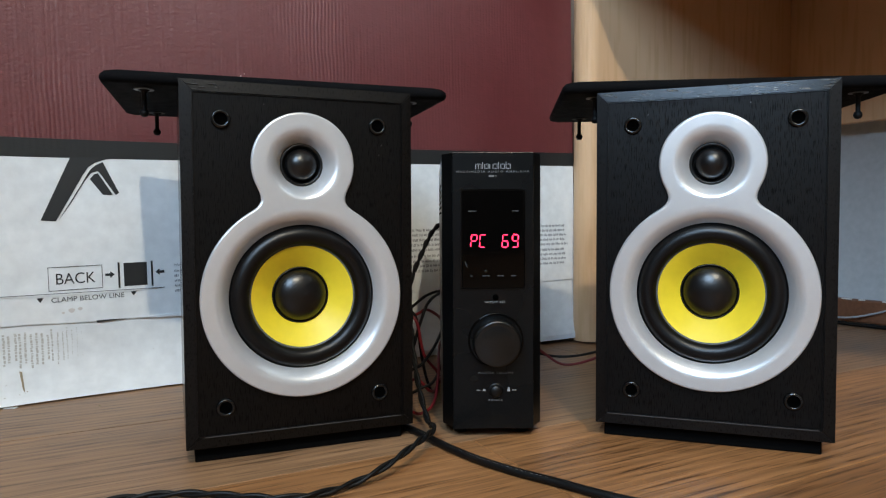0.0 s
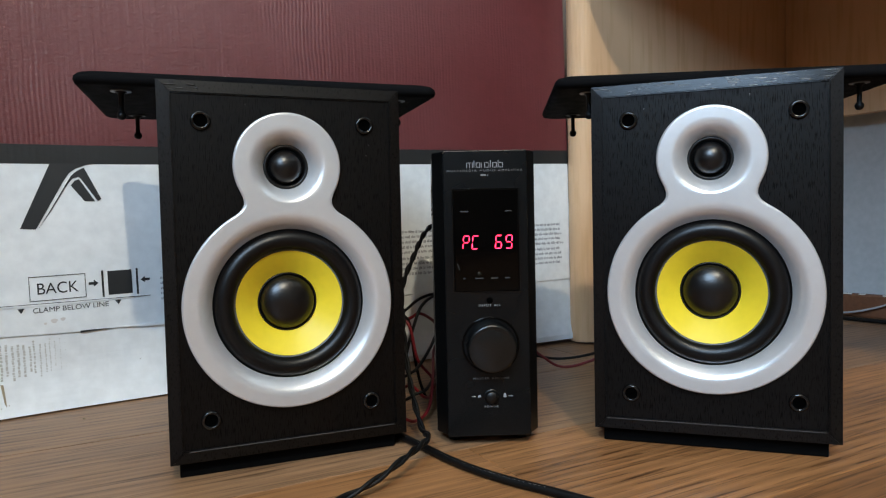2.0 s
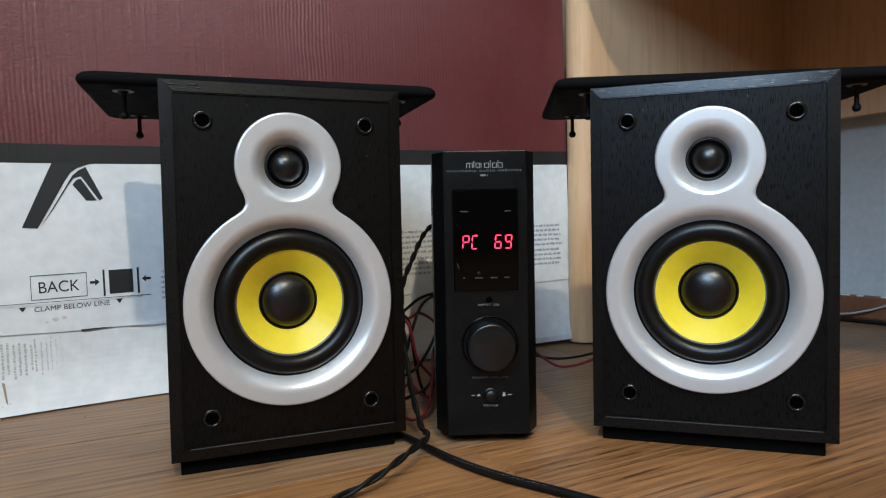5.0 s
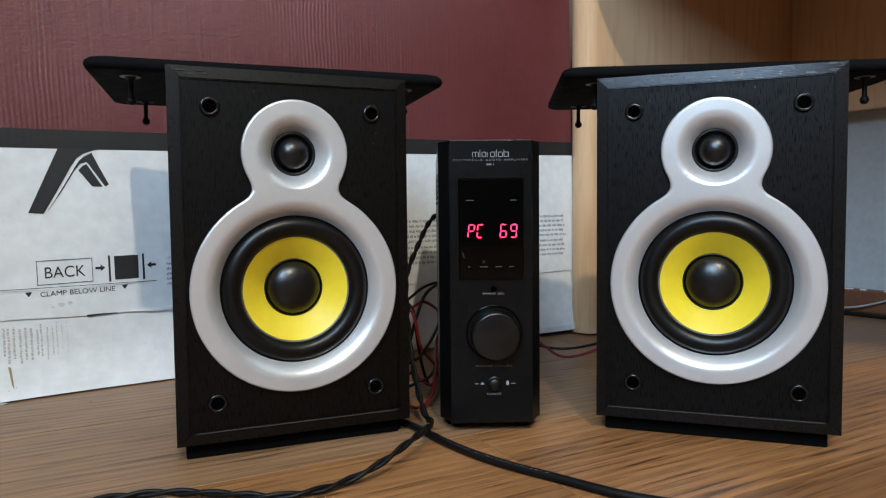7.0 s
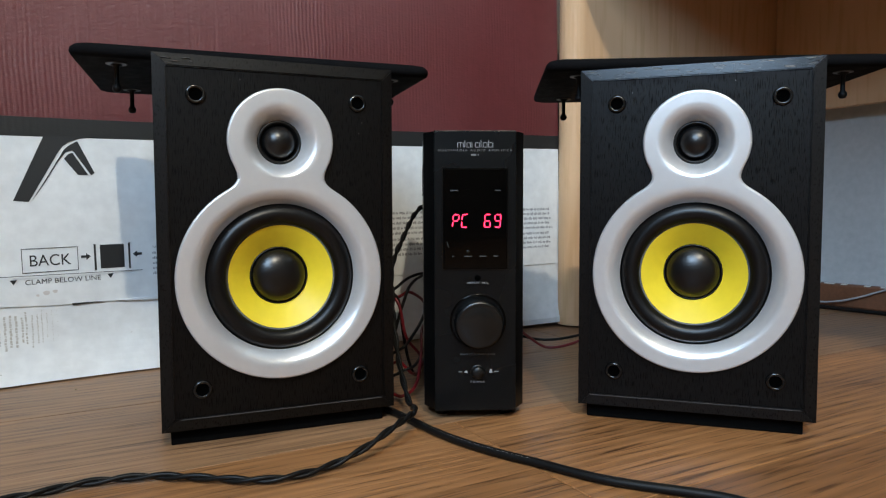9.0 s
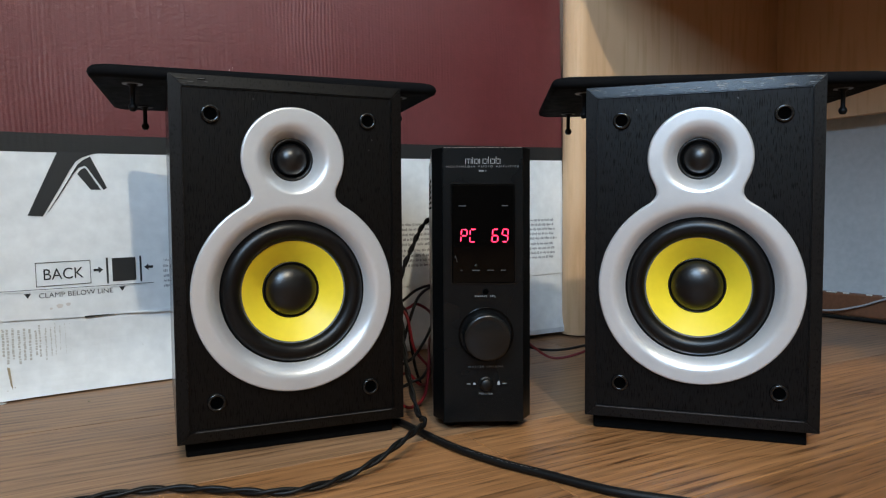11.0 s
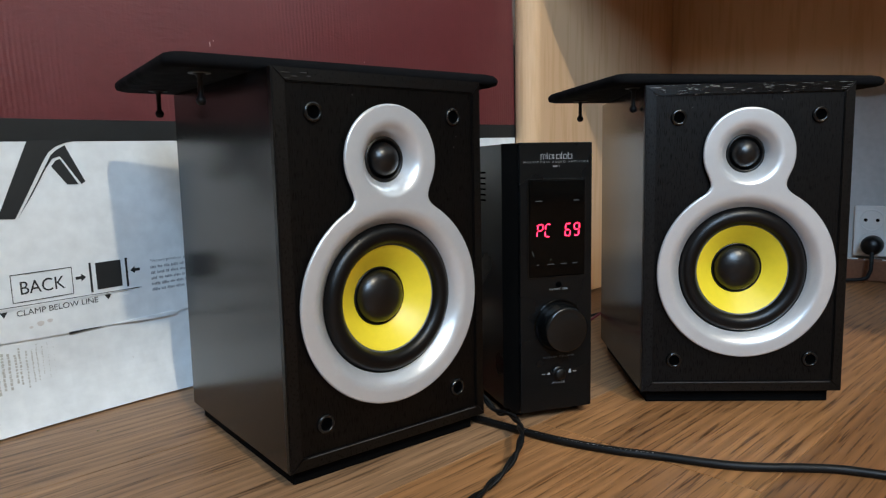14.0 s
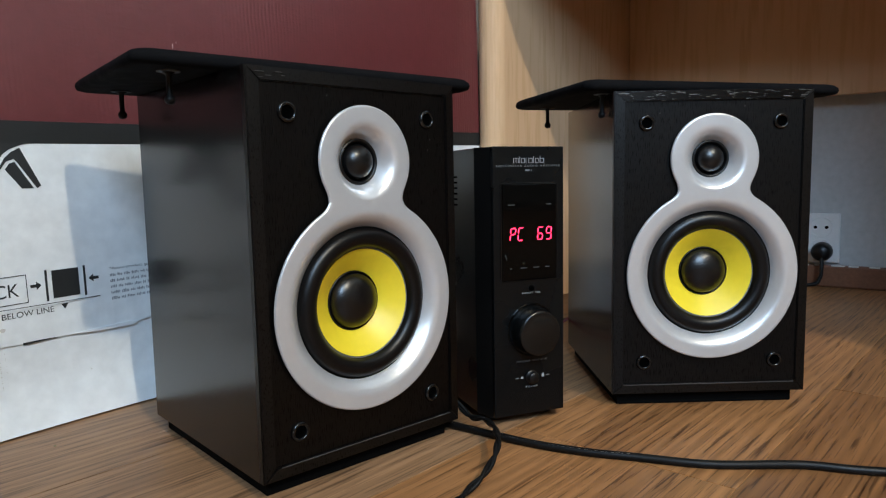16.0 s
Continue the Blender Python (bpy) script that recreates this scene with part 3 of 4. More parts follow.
def edge_reach(centre):
    def reach(cx, sz):
        lo, hi = 0.0, 0.17
        for k in range(60):                     # first crossing outwards
            r = 0.17 * (k + 1) / 60
            if outline(r * cx, centre + r * sz) > 0:
                lo, hi = 0.17 * k / 60, r
                break
        for _ in range(20):
            mid = (lo + hi) / 2
            lo, hi = (mid, hi) if outline(mid * cx, centre + mid * sz) < 0 else (lo, mid)
        return lo
    return reach


SW, SD, SZ0, SZ1 = 0.0916, 0.203, 0.013, 0.2955


def build_speaker(m, label, worn=False):
    s = thing("loudspeaker", m, label, "loudspeaker", "pair of loudspeakers")
    # case: shell round the back, then the front board with its two holes
    t = 0.012
    bm = block(-SW, SW, 0.006, SD, SZ0, SZ1)
    bmesh.ops.delete(bm, geom=[f for f in bm.faces if f.normal.y < -0.5], context="FACES")
    rim = [e for e in bm.edges if e.is_boundary]
    inner = bmesh.ops.extrude_edge_only(bm, edges=rim)["geom"]
    for v in inner:
        if isinstance(v, bmesh.types.BMVert):
            v.co.x -= math.copysign(t, v.co.x)
            v.co.z += t if v.co.z < 0.1 else -t
    bmesh.ops.recalc_face_normals(bm, faces=bm.faces[:])
    part("case", bm, M_SIDE, s, "dark brown satin foil case")
    bm = bmesh.new()

    def rect(centre):
        def reach(cx, sz):
            far = [(SW - 0.002) / max(abs(cx), 1e-5)]
            far.append(((SZ1 - 0.002 - centre) if sz > 0 else (centre - SZ0 - 0.002)) / max(abs(sz), 1e-5))
            return min(far)
        return reach
    polar(WZ, W_HOLE + 0.0095, rect(WZ), lambda x, z: 0.0015, (0, 1), True, bm, 240)
    polar(TZ, T_HOLE + 0.0105, rect(TZ), lambda x, z: 0.0015, (0, 1), False, bm, 240)
    bmesh.ops.recalc_face_normals(bm, faces=bm.faces[:])
    part("front_board", bm, M_OAK, s, "dark stained oak veneer with open pores")
    # mitred edge strips
    w, lip = 0.0095, 0.0008
    o = [(-SW, SZ0), (SW, SZ0), (SW, SZ1), (-SW, SZ1)]
    i = [(-SW + w, SZ0 + w), (SW - w, SZ0 + w), (SW - w, SZ1 - w), (-SW + w, SZ1 - w)]
    for k in range(4):
        j = (k + 1) % 4
        bm = bmesh.new()
        front = [bm.verts.new((x, yy, z)) for (x, z), yy in ((o[k], 0.0006), (o[j], 0.0006), (i[j], -0.0003), (i[k], -0.0003))]
        back = [bm.verts.new((x, 0.0062, z)) for x, z in (o[k], o[j], i[j], i[k])]
        bm.faces.new(front)
        bm.faces.new(back[::-1])
        for q in range(4):
            bm.faces.new((front[q], back[q], back[(q + 1) % 4], front[(q + 1) % 4]))
        bmesh.ops.recalc_face_normals(bm, faces=bm.faces[:])
        bmesh.ops.bevel(bm, geom=[e for e in bm.edges if all(v in front for v in e.verts)], offset=lip, segments=2, affect="EDGES")
        part("edge_strip", bm, M_WORN if k == 2 and worn else M_STRIP, s)
    # lamp highlight along the bottom strip's inner lip, put in as a pale bar
    part("lip_highlight", block(-0.0815 if worn else -0.078, 0.080, -0.0009, -0.0002, SZ0 + w - 0.0007, SZ0 + w - 0.0001), M_WEAR_GLEAM, s, "pale line painted as the highlight on the strip's lip")
    marks = [(-0.086, 0.2915, 0.008), (-0.078, 0.2893, 0.005), (-0.071, 0.2920, 0.006), (-0.083, 0.2878, 0.004), (-0.066, 0.2899, 0.003)] if not worn else [(0.078, 0.2880, 0.005), (0.0832, 0.2915, 0.004)]
    for x, z, ln in marks:
        part("scratch", prism([(x, z), (x + ln, z + 0.0001), (x + 0.8 * ln, z + 0.0005), (x + 0.2 * ln, z + 0.0004)], -0.0006, 0.0004), M_WEAR_GLEAM, s, "pale scratch in the edge strip")
    for x, z in ([(0.0630, 0.2420), (0.0655, 0.2505), (-0.030, 0.2790)] if not worn else [(-0.050, 0.2745), (0.028, 0.2800)]):
        part("dust_speck", prism([(x, z), (x + 0.0006, z + 0.0002), (x + 0.0005, z + 0.0012), (x - 0.0002, z + 0.0010)], 0.0012, 0.0016), M_WEAR_GLEAM, s)
    part("plinth", block(-SW + 0.0065, SW - 0.0075, 0.010, SD - 0.0065, 0.0, SZ0 + 0.001, 0.001), M_PLINTH, s, "black recessed base")
    # silver trim
    bm = bmesh.new()
    fr = (0, 0.03, 0.07, 0.12, 0.18, 0.25, 0.33, 0.42, 0.52, 0.62, 0.72, 0.80, 0.86, 0.905, 0.94, 0.965, 0.982, 0.993, 1.0)
    polar(WZ, W_HOLE, edge_reach(WZ), trim_height, fr, True, bm, 420)
    polar(TZ, T_HOLE, edge_reach(TZ), trim_height, fr, False, bm, 420)
    bmesh.ops.recalc_face_normals(bm, faces=bm.faces[:])
    if sum(f.normal.y * f.calc_area() for f in bm.faces) > 0:
        bmesh.ops.reverse_faces(bm, faces=bm.faces[:])
    part("trim_ring", bm, M_SILVER, s, "satin silver figure-eight trim", smooth=True)
    # woofer
    roll = [(0.0590, 0.0085), (0.0578, 0.0062)] + [(0.0498 + 0.0070 * math.cos(q), 0.0060 - 0.0058 * math.sin(q)) for q in np.linspace(0.15, math.pi - 0.15, 15)] + [(0.0425, 0.0068), (0.0415, 0.0085)]
    woofer = part("surround", lathe(roll, 0, WZ, 96), M_RUBBER, s, "black rubber woofer surround", smooth=True)
    part("basket_ring", lathe([(0.0620, 0.0085), (0.0570, 0.0072), (0.0560, 0.009)], 0, WZ, 96), M_BLACKP, s, smooth=True)
    part("cone_edge", lathe([(0.0435, 0.0062), (0.0420, 0.0070), (0.0405, 0.0080)], 0, WZ, 96), M_CONERIM, s, smooth=True)
    part("cone", lathe([(0.0412, 0.0066), (0.0402, 0.0072), (0.0310, 0.0144), (0.0190, 0.0236)], 0, WZ, 128), M_YELLOW, s, "bright yellow woofer cone", smooth=True)
    cap = [(0.0218, 0.0232), (0.0216, 0.0206)] + [(0.0214 * math.cos(q), 0.0204 - 0.0112 * math.sin(q)) for q in np.linspace(0.05, math.pi / 2, 14)]
    part("dust_cap", lathe(cap, 0, WZ, 72), M_CAP, s, "black domed dust cap", smooth=True)
    part("cap_rim", lathe([(0.0236, 0.0220), (0.0234, 0.0200), (0.0228, 0.0193), (0.0221, 0.0196), (0.0215, 0.0212)], 0, WZ, 72), M_BLACKP, s, "thin black ring round the dust cap", smooth=True)
    # tweeter
    part("tweeter_ring", lathe([(0.0190, 0.0090), (0.0176, 0.0078), (0.0164, 0.0066), (0.0156, 0.0064), (0.0146, 0.0078), (0.0138, 0.0098), (0.0128, 0.0105)], 0, TZ, 64), M_BLACKP, s, smooth=True)
    dome = [(0.0136, 0.0100)] + [(0.0130 * math.cos(q), 0.0095 - 0.0098 * math.sin(q)) for q in np.linspace(0.05, math.pi / 2, 12)]
    part("tweeter_dome", lathe(dome, 0, TZ, 64), M_DOME, s, "black silk tweeter dome", smooth=True)
    # sockets for the cover's pegs
    for x in (-0.0620, 0.0620):
        for z in (0.0435, 0.2665):
            cup = [(0.0074, 0.0016), (0.0073, 0.0004), (0.0068, -0.0006), (0.0058, -0.0010), (0.0050, -0.0008), (0.0045, -0.0001), (0.0044, 0.0014)]
            sock = part("peg_socket", lathe(cup, x, z, 28), M_SOCKET, s, "black plastic socket", smooth=True)
            part("bore", lathe([(0.0045, 0.0012), (0, 0.0013)], x, z, 24), M_HOLE, sock)
    return s


LEFT, RIGHT = pose(-0.0957, 0.535, 0, 0, 0, 21.8), pose(0.2335, 0.5415, 0, 0, 0, -19.15)
build_speaker(LEFT, "dark oak loudspeaker with a yellow woofer beside the cardboard box")
build_speaker(RIGHT, "dark oak loudspeaker with a scratched top edge, before the desk", True)


# ---- grille covers lying on the loudspeakers ----
def build_cover(m):
    g = thing("grille_cover", m, "black cloth grille cover lying flat with its pegs down", "grille cover", "loose grille covers")
    W, D, T = 0.142, 0.090, 0.0105

    def rounded(w, d, r, n=6):
        pts = []
        for cx, cy, a in ((w - r, d - r, 0), (-w + r, d - r, 90), (-w + r, -d + r, 180), (w - r, -d + r, 270)):
            pts += [(cx + r * math.cos(radians(a + 90 * k / n)), cy + r * math.sin(radians(a + 90 * k / n))) for k in range(n + 1)]
        return pts
    bm = bmesh.new()
    levels = [(0.0075, 0.0002), (0.0045, 0.0), (0.0012, 0.0012), (0.0, 0.0040), (0.0006, 0.0068), (0.0028, 0.0092), (0.0065, T)]
    rings = [[bm.verts.new((x, y, z)) for x, y in rounded(W - q, D - q, 0.010)] for q, z in levels]
    for a, b in zip(rings, rings[1:]):
        for k in range(len(a)):
            j = (k + 1) % len(a)
            bm.faces.new((a[k], a[j], b[j], b[k]))
    bm.faces.new(rings[0])
    bm.faces.new(rings[-1])
    bmesh.ops.recalc_face_normals(bm, faces=bm.faces[:])
    part("cloth_board", bm, M_CLOTH, g, "black stretched cloth over a thin board", smooth=True)
    for sx in (-1, 1):
        for sy in (-1, 1):
            prof = [(0, -0.0225), (0.0022, -0.0220), (0.0034, -0.0202), (0.0036, -0.0186), (0.0030, -0.0170), (0.0019, -0.0158), (0.0019, -0.0030), (0.0034, -0.0014), (0.0044, -0.0010), (0.0044, 0.0008)]
            peg = part("peg", lathe(prof, sx * 0.1115, sy * 0.062, 20, axis="z"), M_GFRAME, g, smooth=True)
            # added flange; the front pair is coloured pale to stand for glints
            part("peg_flange", lathe([(0.0040, -0.0006), (0.0078, -0.0004), (0.0078, 0.0006)], sx * 0.1115, sy * 0.062, 24, axis="z"), M_PEGGLINT if sy < 0 else M_GFRAME, peg)
    return g


cover = build_cover(pose(-0.141, 0.642, SZ1 + 0.0005, 0, 0, 18.5))
copy_thing(cover, pose(0.268, 0.651, SZ1 + 0.0005, 0, 0, -5.0))


# ---- amplifier ----
def build_amp():
    a = thing("amplifier", pose(0.0585, 0.572, 0, 0, 0, 1.0), "slim upright black amplifier with a volume knob and red digits", "amplifier")
    z0, z1 = 0.008, 0.2455
    part("case", block(-0.0432, 0.0432, 0.0172, 0.225, z0 + 0.001, z1, 0.0008, 1), M_AMP, a, "black painted metal case")
    part("front_bezel", slab([(-0.0342, 0.001), (0.0342, 0.001), (0.0434, 0.0168), (0.0434, 0.0171), (-0.0434, 0.0171), (-0.0434, 0.0168)], z0 + 0.0005, z1 + 0.0003), M_BLACKP, a, "black plastic frame with slanted sides")
    part("front_panel", block(-0.0348, 0.0348, -0.002, 0.004, z0, z1 + 0.0006, 0.0008), M_AMPF, a, "dark satin anodised front")
    for x in (-0.028, 0.028):
        for y in (0.022, 0.20):
            part("foot", lathe([(0, 0.0), (0.006, 0.0), (0.0065, 0.002), (0.0065, 0.0095)], x, y, 20, axis="z"), M_RUBBER, a)
    # vents on both sides
    for sx in (-1, 1):
        for k in range(6):
            x = sx * 0.0433
            part("vent_slot", block(x - 0.0004, x + 0.0004, 0.056, 0.185, 0.2200 - 0.0051 * k, 0.2217 - 0.0051 * k), M_HOLE, a)
    f = -0.002
    win = part("display_window", block(-0.0268, 0.0270, f - 0.0014, f + 0.001, 0.1298, 0.2140, 0.0010, 3), M_GLOSS, a, "glossy black display window")
    g = f - 0.0014
    for x0, x1, z0, z1 in ((-0.0280, 0.0282, 0.2141, 0.2150), (-0.0280, 0.0282, 0.1288, 0.1297), (-0.0280, -0.0269, 0.1298, 0.2140), (0.0271, 0.0282, 0.1298, 0.2140)):
        part("bezel", block(x0, x1, f - 0.0009, f + 0.001, z0, z1, 0.0003, 1), M_SOCKET, win)

    part("scratch", prism([(-0.0245, 0.1530), (-0.0238, 0.1532), (-0.0222, 0.1480), (-0.0226, 0.1478)], g - 0.0001, g + 0.0001), M_FAINT, win)

    def digit(x, code):
        w, h, t, lean = 0.0056, 0.0114, 0.00075, 0.08
        segs = {"a": ("h", h), "g": ("h", h / 2), "d": ("h", 0), "f": ("v", 0, h / 2), "b": ("v", w, h / 2), "e": ("v", 0, 0), "c": ("v", w, 0)}
        bm = bmesh.new()
        for c in code:
            q = segs[c]
            if q[0] == "h":
                z = 0.1647 + min(max(q[1], t / 2), h - t / 2)
                p = [(0.0007, z), (0.0014, z + t / 2), (w - 0.0014, z + t / 2), (w - 0.0007, z), (w - 0.0014, z - t / 2), (0.0014, z - t / 2)]
            else:
                xx = min(max(q[1], t / 2), w - t / 2)
                zb, zt = 0.1647 + q[2] + 0.0007, 0.1647 + q[2] + h / 2 - 0.0007
                p = [(xx, zb), (xx + t / 2, zb + 0.0007), (xx + t / 2, zt - 0.0007), (xx, zt), (xx - t / 2, zt - 0.0007), (xx - t / 2, zb + 0.0007)]
            prism([(x + px + lean * (pz - 0.1647), pz) for px, pz in p], g - 0.0003, g + 0.0002, bm=bm)
        part("digit", bm, M_LED, win, "glowing red segments")

    digit(-0.0198, "abefg")
    digit(-0.0122, "adef")
    digit(0.0070, "acdefg")
    digit(0.0155, "abcdfg")
    part("indicator", lathe([(0.0013, 0.0), (0, -0.0003)], -0.0062, 0.1445, 14, bm=None), M_LEDOFF, win, m=pose(0, g, 0))
    for row in [(-0.0210, -0.0145, 0.1955, 0.1964), (0.0160, 0.0212, 0.1955, 0.1964), (-0.0195, -0.0178, 0.1402, 0.1411), (-0.0095, -0.0030, 0.1402, 0.1411), (0.0035, 0.0090, 0.1402, 0.1411), (0.0150, 0.0192, 0.1402, 0.1411)]:
        part("small_print", bars([row], y=g), M_FAINT, win)
    # maker's mark as plain strokes, and the readable print
    rows, x = [], -0.0150
    for w, h, dots in ((0.0052, 0.0042, 3), (0.0010, 0.0058, 1), (0.0034, 0.0042, 2), (0.0020, 0.0042, 1), (0.0040, 0.0042, 2), (0.0010, 0.0060, 1), (0.0038, 0.0042, 2), (0.0040, 0.0060, 2)):
        rows.append((x, x + 0.0005, 0.2318, 0.2318 + h))
        if dots > 1:
            rows.append((x + w - 0.0005, x + w, 0.2318, 0.2318 + 0.0042))
            rows.append((x + 0.0009, x + w - 0.0009, 0.2318 + 0.0037, 0.2318 + 0.0042))
            if dots == 2:
                rows.append((x + 0.0009, x + w - 0.0009, 0.2318, 0.2323))
        if dots == 3:
            rows.append((x + w / 2 - 0.00025, x + w / 2 + 0.00025, 0.2318, 0.2352))
        x += w + 0.0008
    part("maker_mark", bars(rows, y=f), M_PRINT, a, "pale grey printed mark")
    part("lettering", lettering("MULTIMEDIA AUDIO AMPLIFIER", 0, 0.2286, 0.0017, 0.0622, f, spread=1.5), M_DIMPRINT, a)
    for row in [(-0.0035, 0.0008, 0.2250, 0.2264), (0.0022, 0.0028, 0.2250, 0.2264), (-0.0145, -0.0112, 0.0413, 0.0422), (0.0160, 0.0198, 0.0413, 0.0422)]:
        part("small_print", bars([row], y=f), M_DIMPRINT, a)
    part("lettering", lettering("INPUT SEL", 0.002, 0.1172, 0.0016, 0.0180, f, spread=1.3), M_PRINT, a)
    part("lettering", lettering("MASTER VOLUME", 0.002, 0.0560, 0.0016, 0.0300, f, spread=1.4), M_DIMPRINT, a)
    part("lettering", lettering("POWER", 0.002, 0.0322, 0.0016, 0.0120, f, spread=1.4), M_PRINT, a)
    part("power_sign", prism([(-0.0095, 0.0410), (-0.0065, 0.0410), (-0.0072, 0.0428), (-0.0088, 0.0428)], f - 0.0002, f), M_PRINT, a)
    part("power_sign", prism([(0.0118, 0.0405), (0.0146, 0.0405), (0.0140, 0.0440), (0.0124, 0.0440)], f - 0.0002, f), M_PRINT, a)
    part("select_button", lathe([(0.0026, f), (0.0024, f - 0.0008), (0, f - 0.0010)], 0.002, 0.1220, 24), M_HOLE, a, smooth=True)
    part("knob_recess", lathe([(0.0240, f - 0.0001), (0.0232, f - 0.0008), (0.0222, f - 0.0002)], 0.0022, 0.0845, 72), M_GLOSS, a, smooth=True)
    prof = [(0.0204, f), (0.0203, f - 0.0130), (0.0197, f - 0.0158), (0.0182, f - 0.0170), (0.0172, f - 0.0168), (0.0140, f - 0.0174), (0.0070, f - 0.0181), (0, f - 0.0183)]
    part("volume_knob", lathe(prof, 0.0022, 0.0845, 96), M_KNOB, a, "round black volume knob", smooth=True)
    part("power_button", lathe([(0.0062, f), (0.0060, f - 0.0006), (0.0053, f - 0.0004), (0.0052, f - 0.0045), (0.0044, f - 0.0054), (0, f - 0.0056)], 0.002, 0.0416, 36), M_BLACKP, a, smooth=True)


build_amp()


# ---- wall outlet and plug on the far wall ----
def build_outlet():
    m = ROOMPOSE @ pose(U1, 0.346, 0.0, 0, 0, -90)      # local x runs along the wall, -y into the room
    o = thing("wall_outlet", m, "white double wall outlet on the wallpaper", "outlet")
    part("plate", block(-0.030, 0.030, -0.009, 0.0, 0.046, 0.140, 0.003), M_OUTLET, o)
    for z in (0.1135, 0.0715):
        cup = part("socket_cup", lathe([(0.0205, -0.0088), (0.0200, -0.0105), (0.0185, -0.0105), (0.0175, -0.0092), (0, -0.0092)], -0.002, z, 40), M_OUTLET, o, smooth=False)
        for x in (-0.0095, 0.0095):
            part("contact_hole", lathe([(0.0032, -0.0096), (0, -0.0097)], x - 0.002, z, 16), M_HOLE, cup)
    p = thing("power_plug", m, "black power plug with a cable in the wall outlet", "plug")
    part("plug_body", lathe([(0, -0.040), (0.012, -0.039), (0.0165, -0.032), (0.0180, -0.020), (0.0180, -0.0107), (0, -0.0107)], 0.002, 0.068, 32), M_BLACKP, p, smooth=True)
    part("cord", tube(smooth_path([(0.004, -0.034, 0.062), (0.006, -0.043, 0.040), (0.004, -0.046, 0.020), (-0.01, -0.05, 0.008), (-0.08, -0.06, 0.0045), (-0.25, -0.07, 0.0045), (-0.50, -0.06, 0.0045)]), 0.0034), M_CABLE, p, smooth=True)


build_outlet()


# ---- cables on the floor ----
power_path = [(-0.0595, 0.6548, 0.0034), (-0.0345, 0.6148, 0.0034), (-0.0105, 0.5808, 0.0034), (0.0055, 0.5568, 0.0034), (0.0215, 0.5328, 0.0034), (0.0415, 0.5078, 0.0034), (0.0675, 0.4828, 0.0034), (0.0935, 0.4628, 0.0034), (0.1155, 0.4448, 0.0034), (0.1335, 0.4318, 0.0034), (0.1535, 0.4218, 0.0034), (0.1815, 0.4108, 0.0034), (0.2035, 0.3998, 0.0034), (0.2415, 0.3718, 0.0034), (0.3255, 0.3298, 0.0034), (0.4955, 0.2648, 0.0034)]
mains = thing("power_cable", pose(0, 0, 0), "thick black power cable lying on the floor", "cable")
mains_path = smooth_path(power_path, 14)
part("sheath", tube(mains_path, 0.0032, 14), M_CABLE, mains, smooth=True)
for k in range(26, 92, 5):
    a, b = mains_path[k], mains_path[k + 1]
    d = (b - a).normalized()
    side = Vector((-d.y, d.x, 0))
    bm = bmesh.new()
    for j, ln in enumerate((0.0030, 0.0014, 0.0022)):
        c = a + d * (0.0042 * j)
        q = [c + side * s * 0.0006 + d * e - Vector((0, 0.0018, -0.0028)) for s, e in ((-1, 0), (1, 0), (1, ln), (-1, ln))]
        bm.faces.new([bm.verts.new(v) for v in q])
    part("marking", bm, M_CABLEPRINT, mains)

pair = thing("twisted_cable", pose(0, 0, 0), "black twisted pair cable looping over the floor", "cable")
pair_pts = [(-0.3345, 0.3248, 0.0040), (-0.2795, 0.3798, 0.0040), (-0.2355, 0.4128, 0.0040), (-0.2215, 0.4218, 0.0040), (-0.2085, 0.4318, 0.0040), (-0.1835, 0.4408, 0.0040), (-0.1615, 0.4438, 0.0040), (-0.1325, 0.4408, 0.0040), (-0.1005, 0.4358, 0.0040), (-0.0805, 0.4378, 0.0040), (-0.0625, 0.4468, 0.0040), (-0.0475, 0.4590, 0.0048), (-0.0365, 0.4650, 0.0080), (-0.0250, 0.4740, 0.0120), (-0.0150, 0.4850, 0.0160), (-0.0060, 0.5000, 0.0185), (0.0015, 0.5200, 0.0180), (0.0065, 0.5410, 0.0160), (0.0065, 0.5588, 0.0145), (0.0015, 0.5808, 0.012), (-0.0075, 0.6148, 0.034), (-0.0135, 0.6398, 0.062), (-0.0170, 0.6548, 0.10), (-0.0175, 0.6748, 0.125), (-0.0085, 0.7148, 0.15), (0.0055, 0.7648, 0.178), (0.0255, 0.8048, 0.19), (0.0405, 0.7998, 0.185)]
pair_path = smooth_path(pair_pts, 22)
for ph in (0.0, math.pi):
    out, run = [], 0.0
    for k, q in enumerate(pair_path):
        d = (pair_path[min(k + 1, len(pair_path) - 1)] - pair_path[max(k - 1, 0)]).normalized()
        side = d.cross(Vector((0, 0, 1))).normalized() if abs(d.z) < 0.95 else Vector((1, 0, 0))
        w = side.cross(d)
        run += (q - pair_path[max(k - 1, 0)]).length
        t = run * 2 * math.pi / 0.046 + ph
        out.append(q + 0.0013 * (math.cos(t) * side + math.sin(t) * w))
    part("strand", tube(out, 0.0016, 8), M_CABLE, pair, smooth=True)

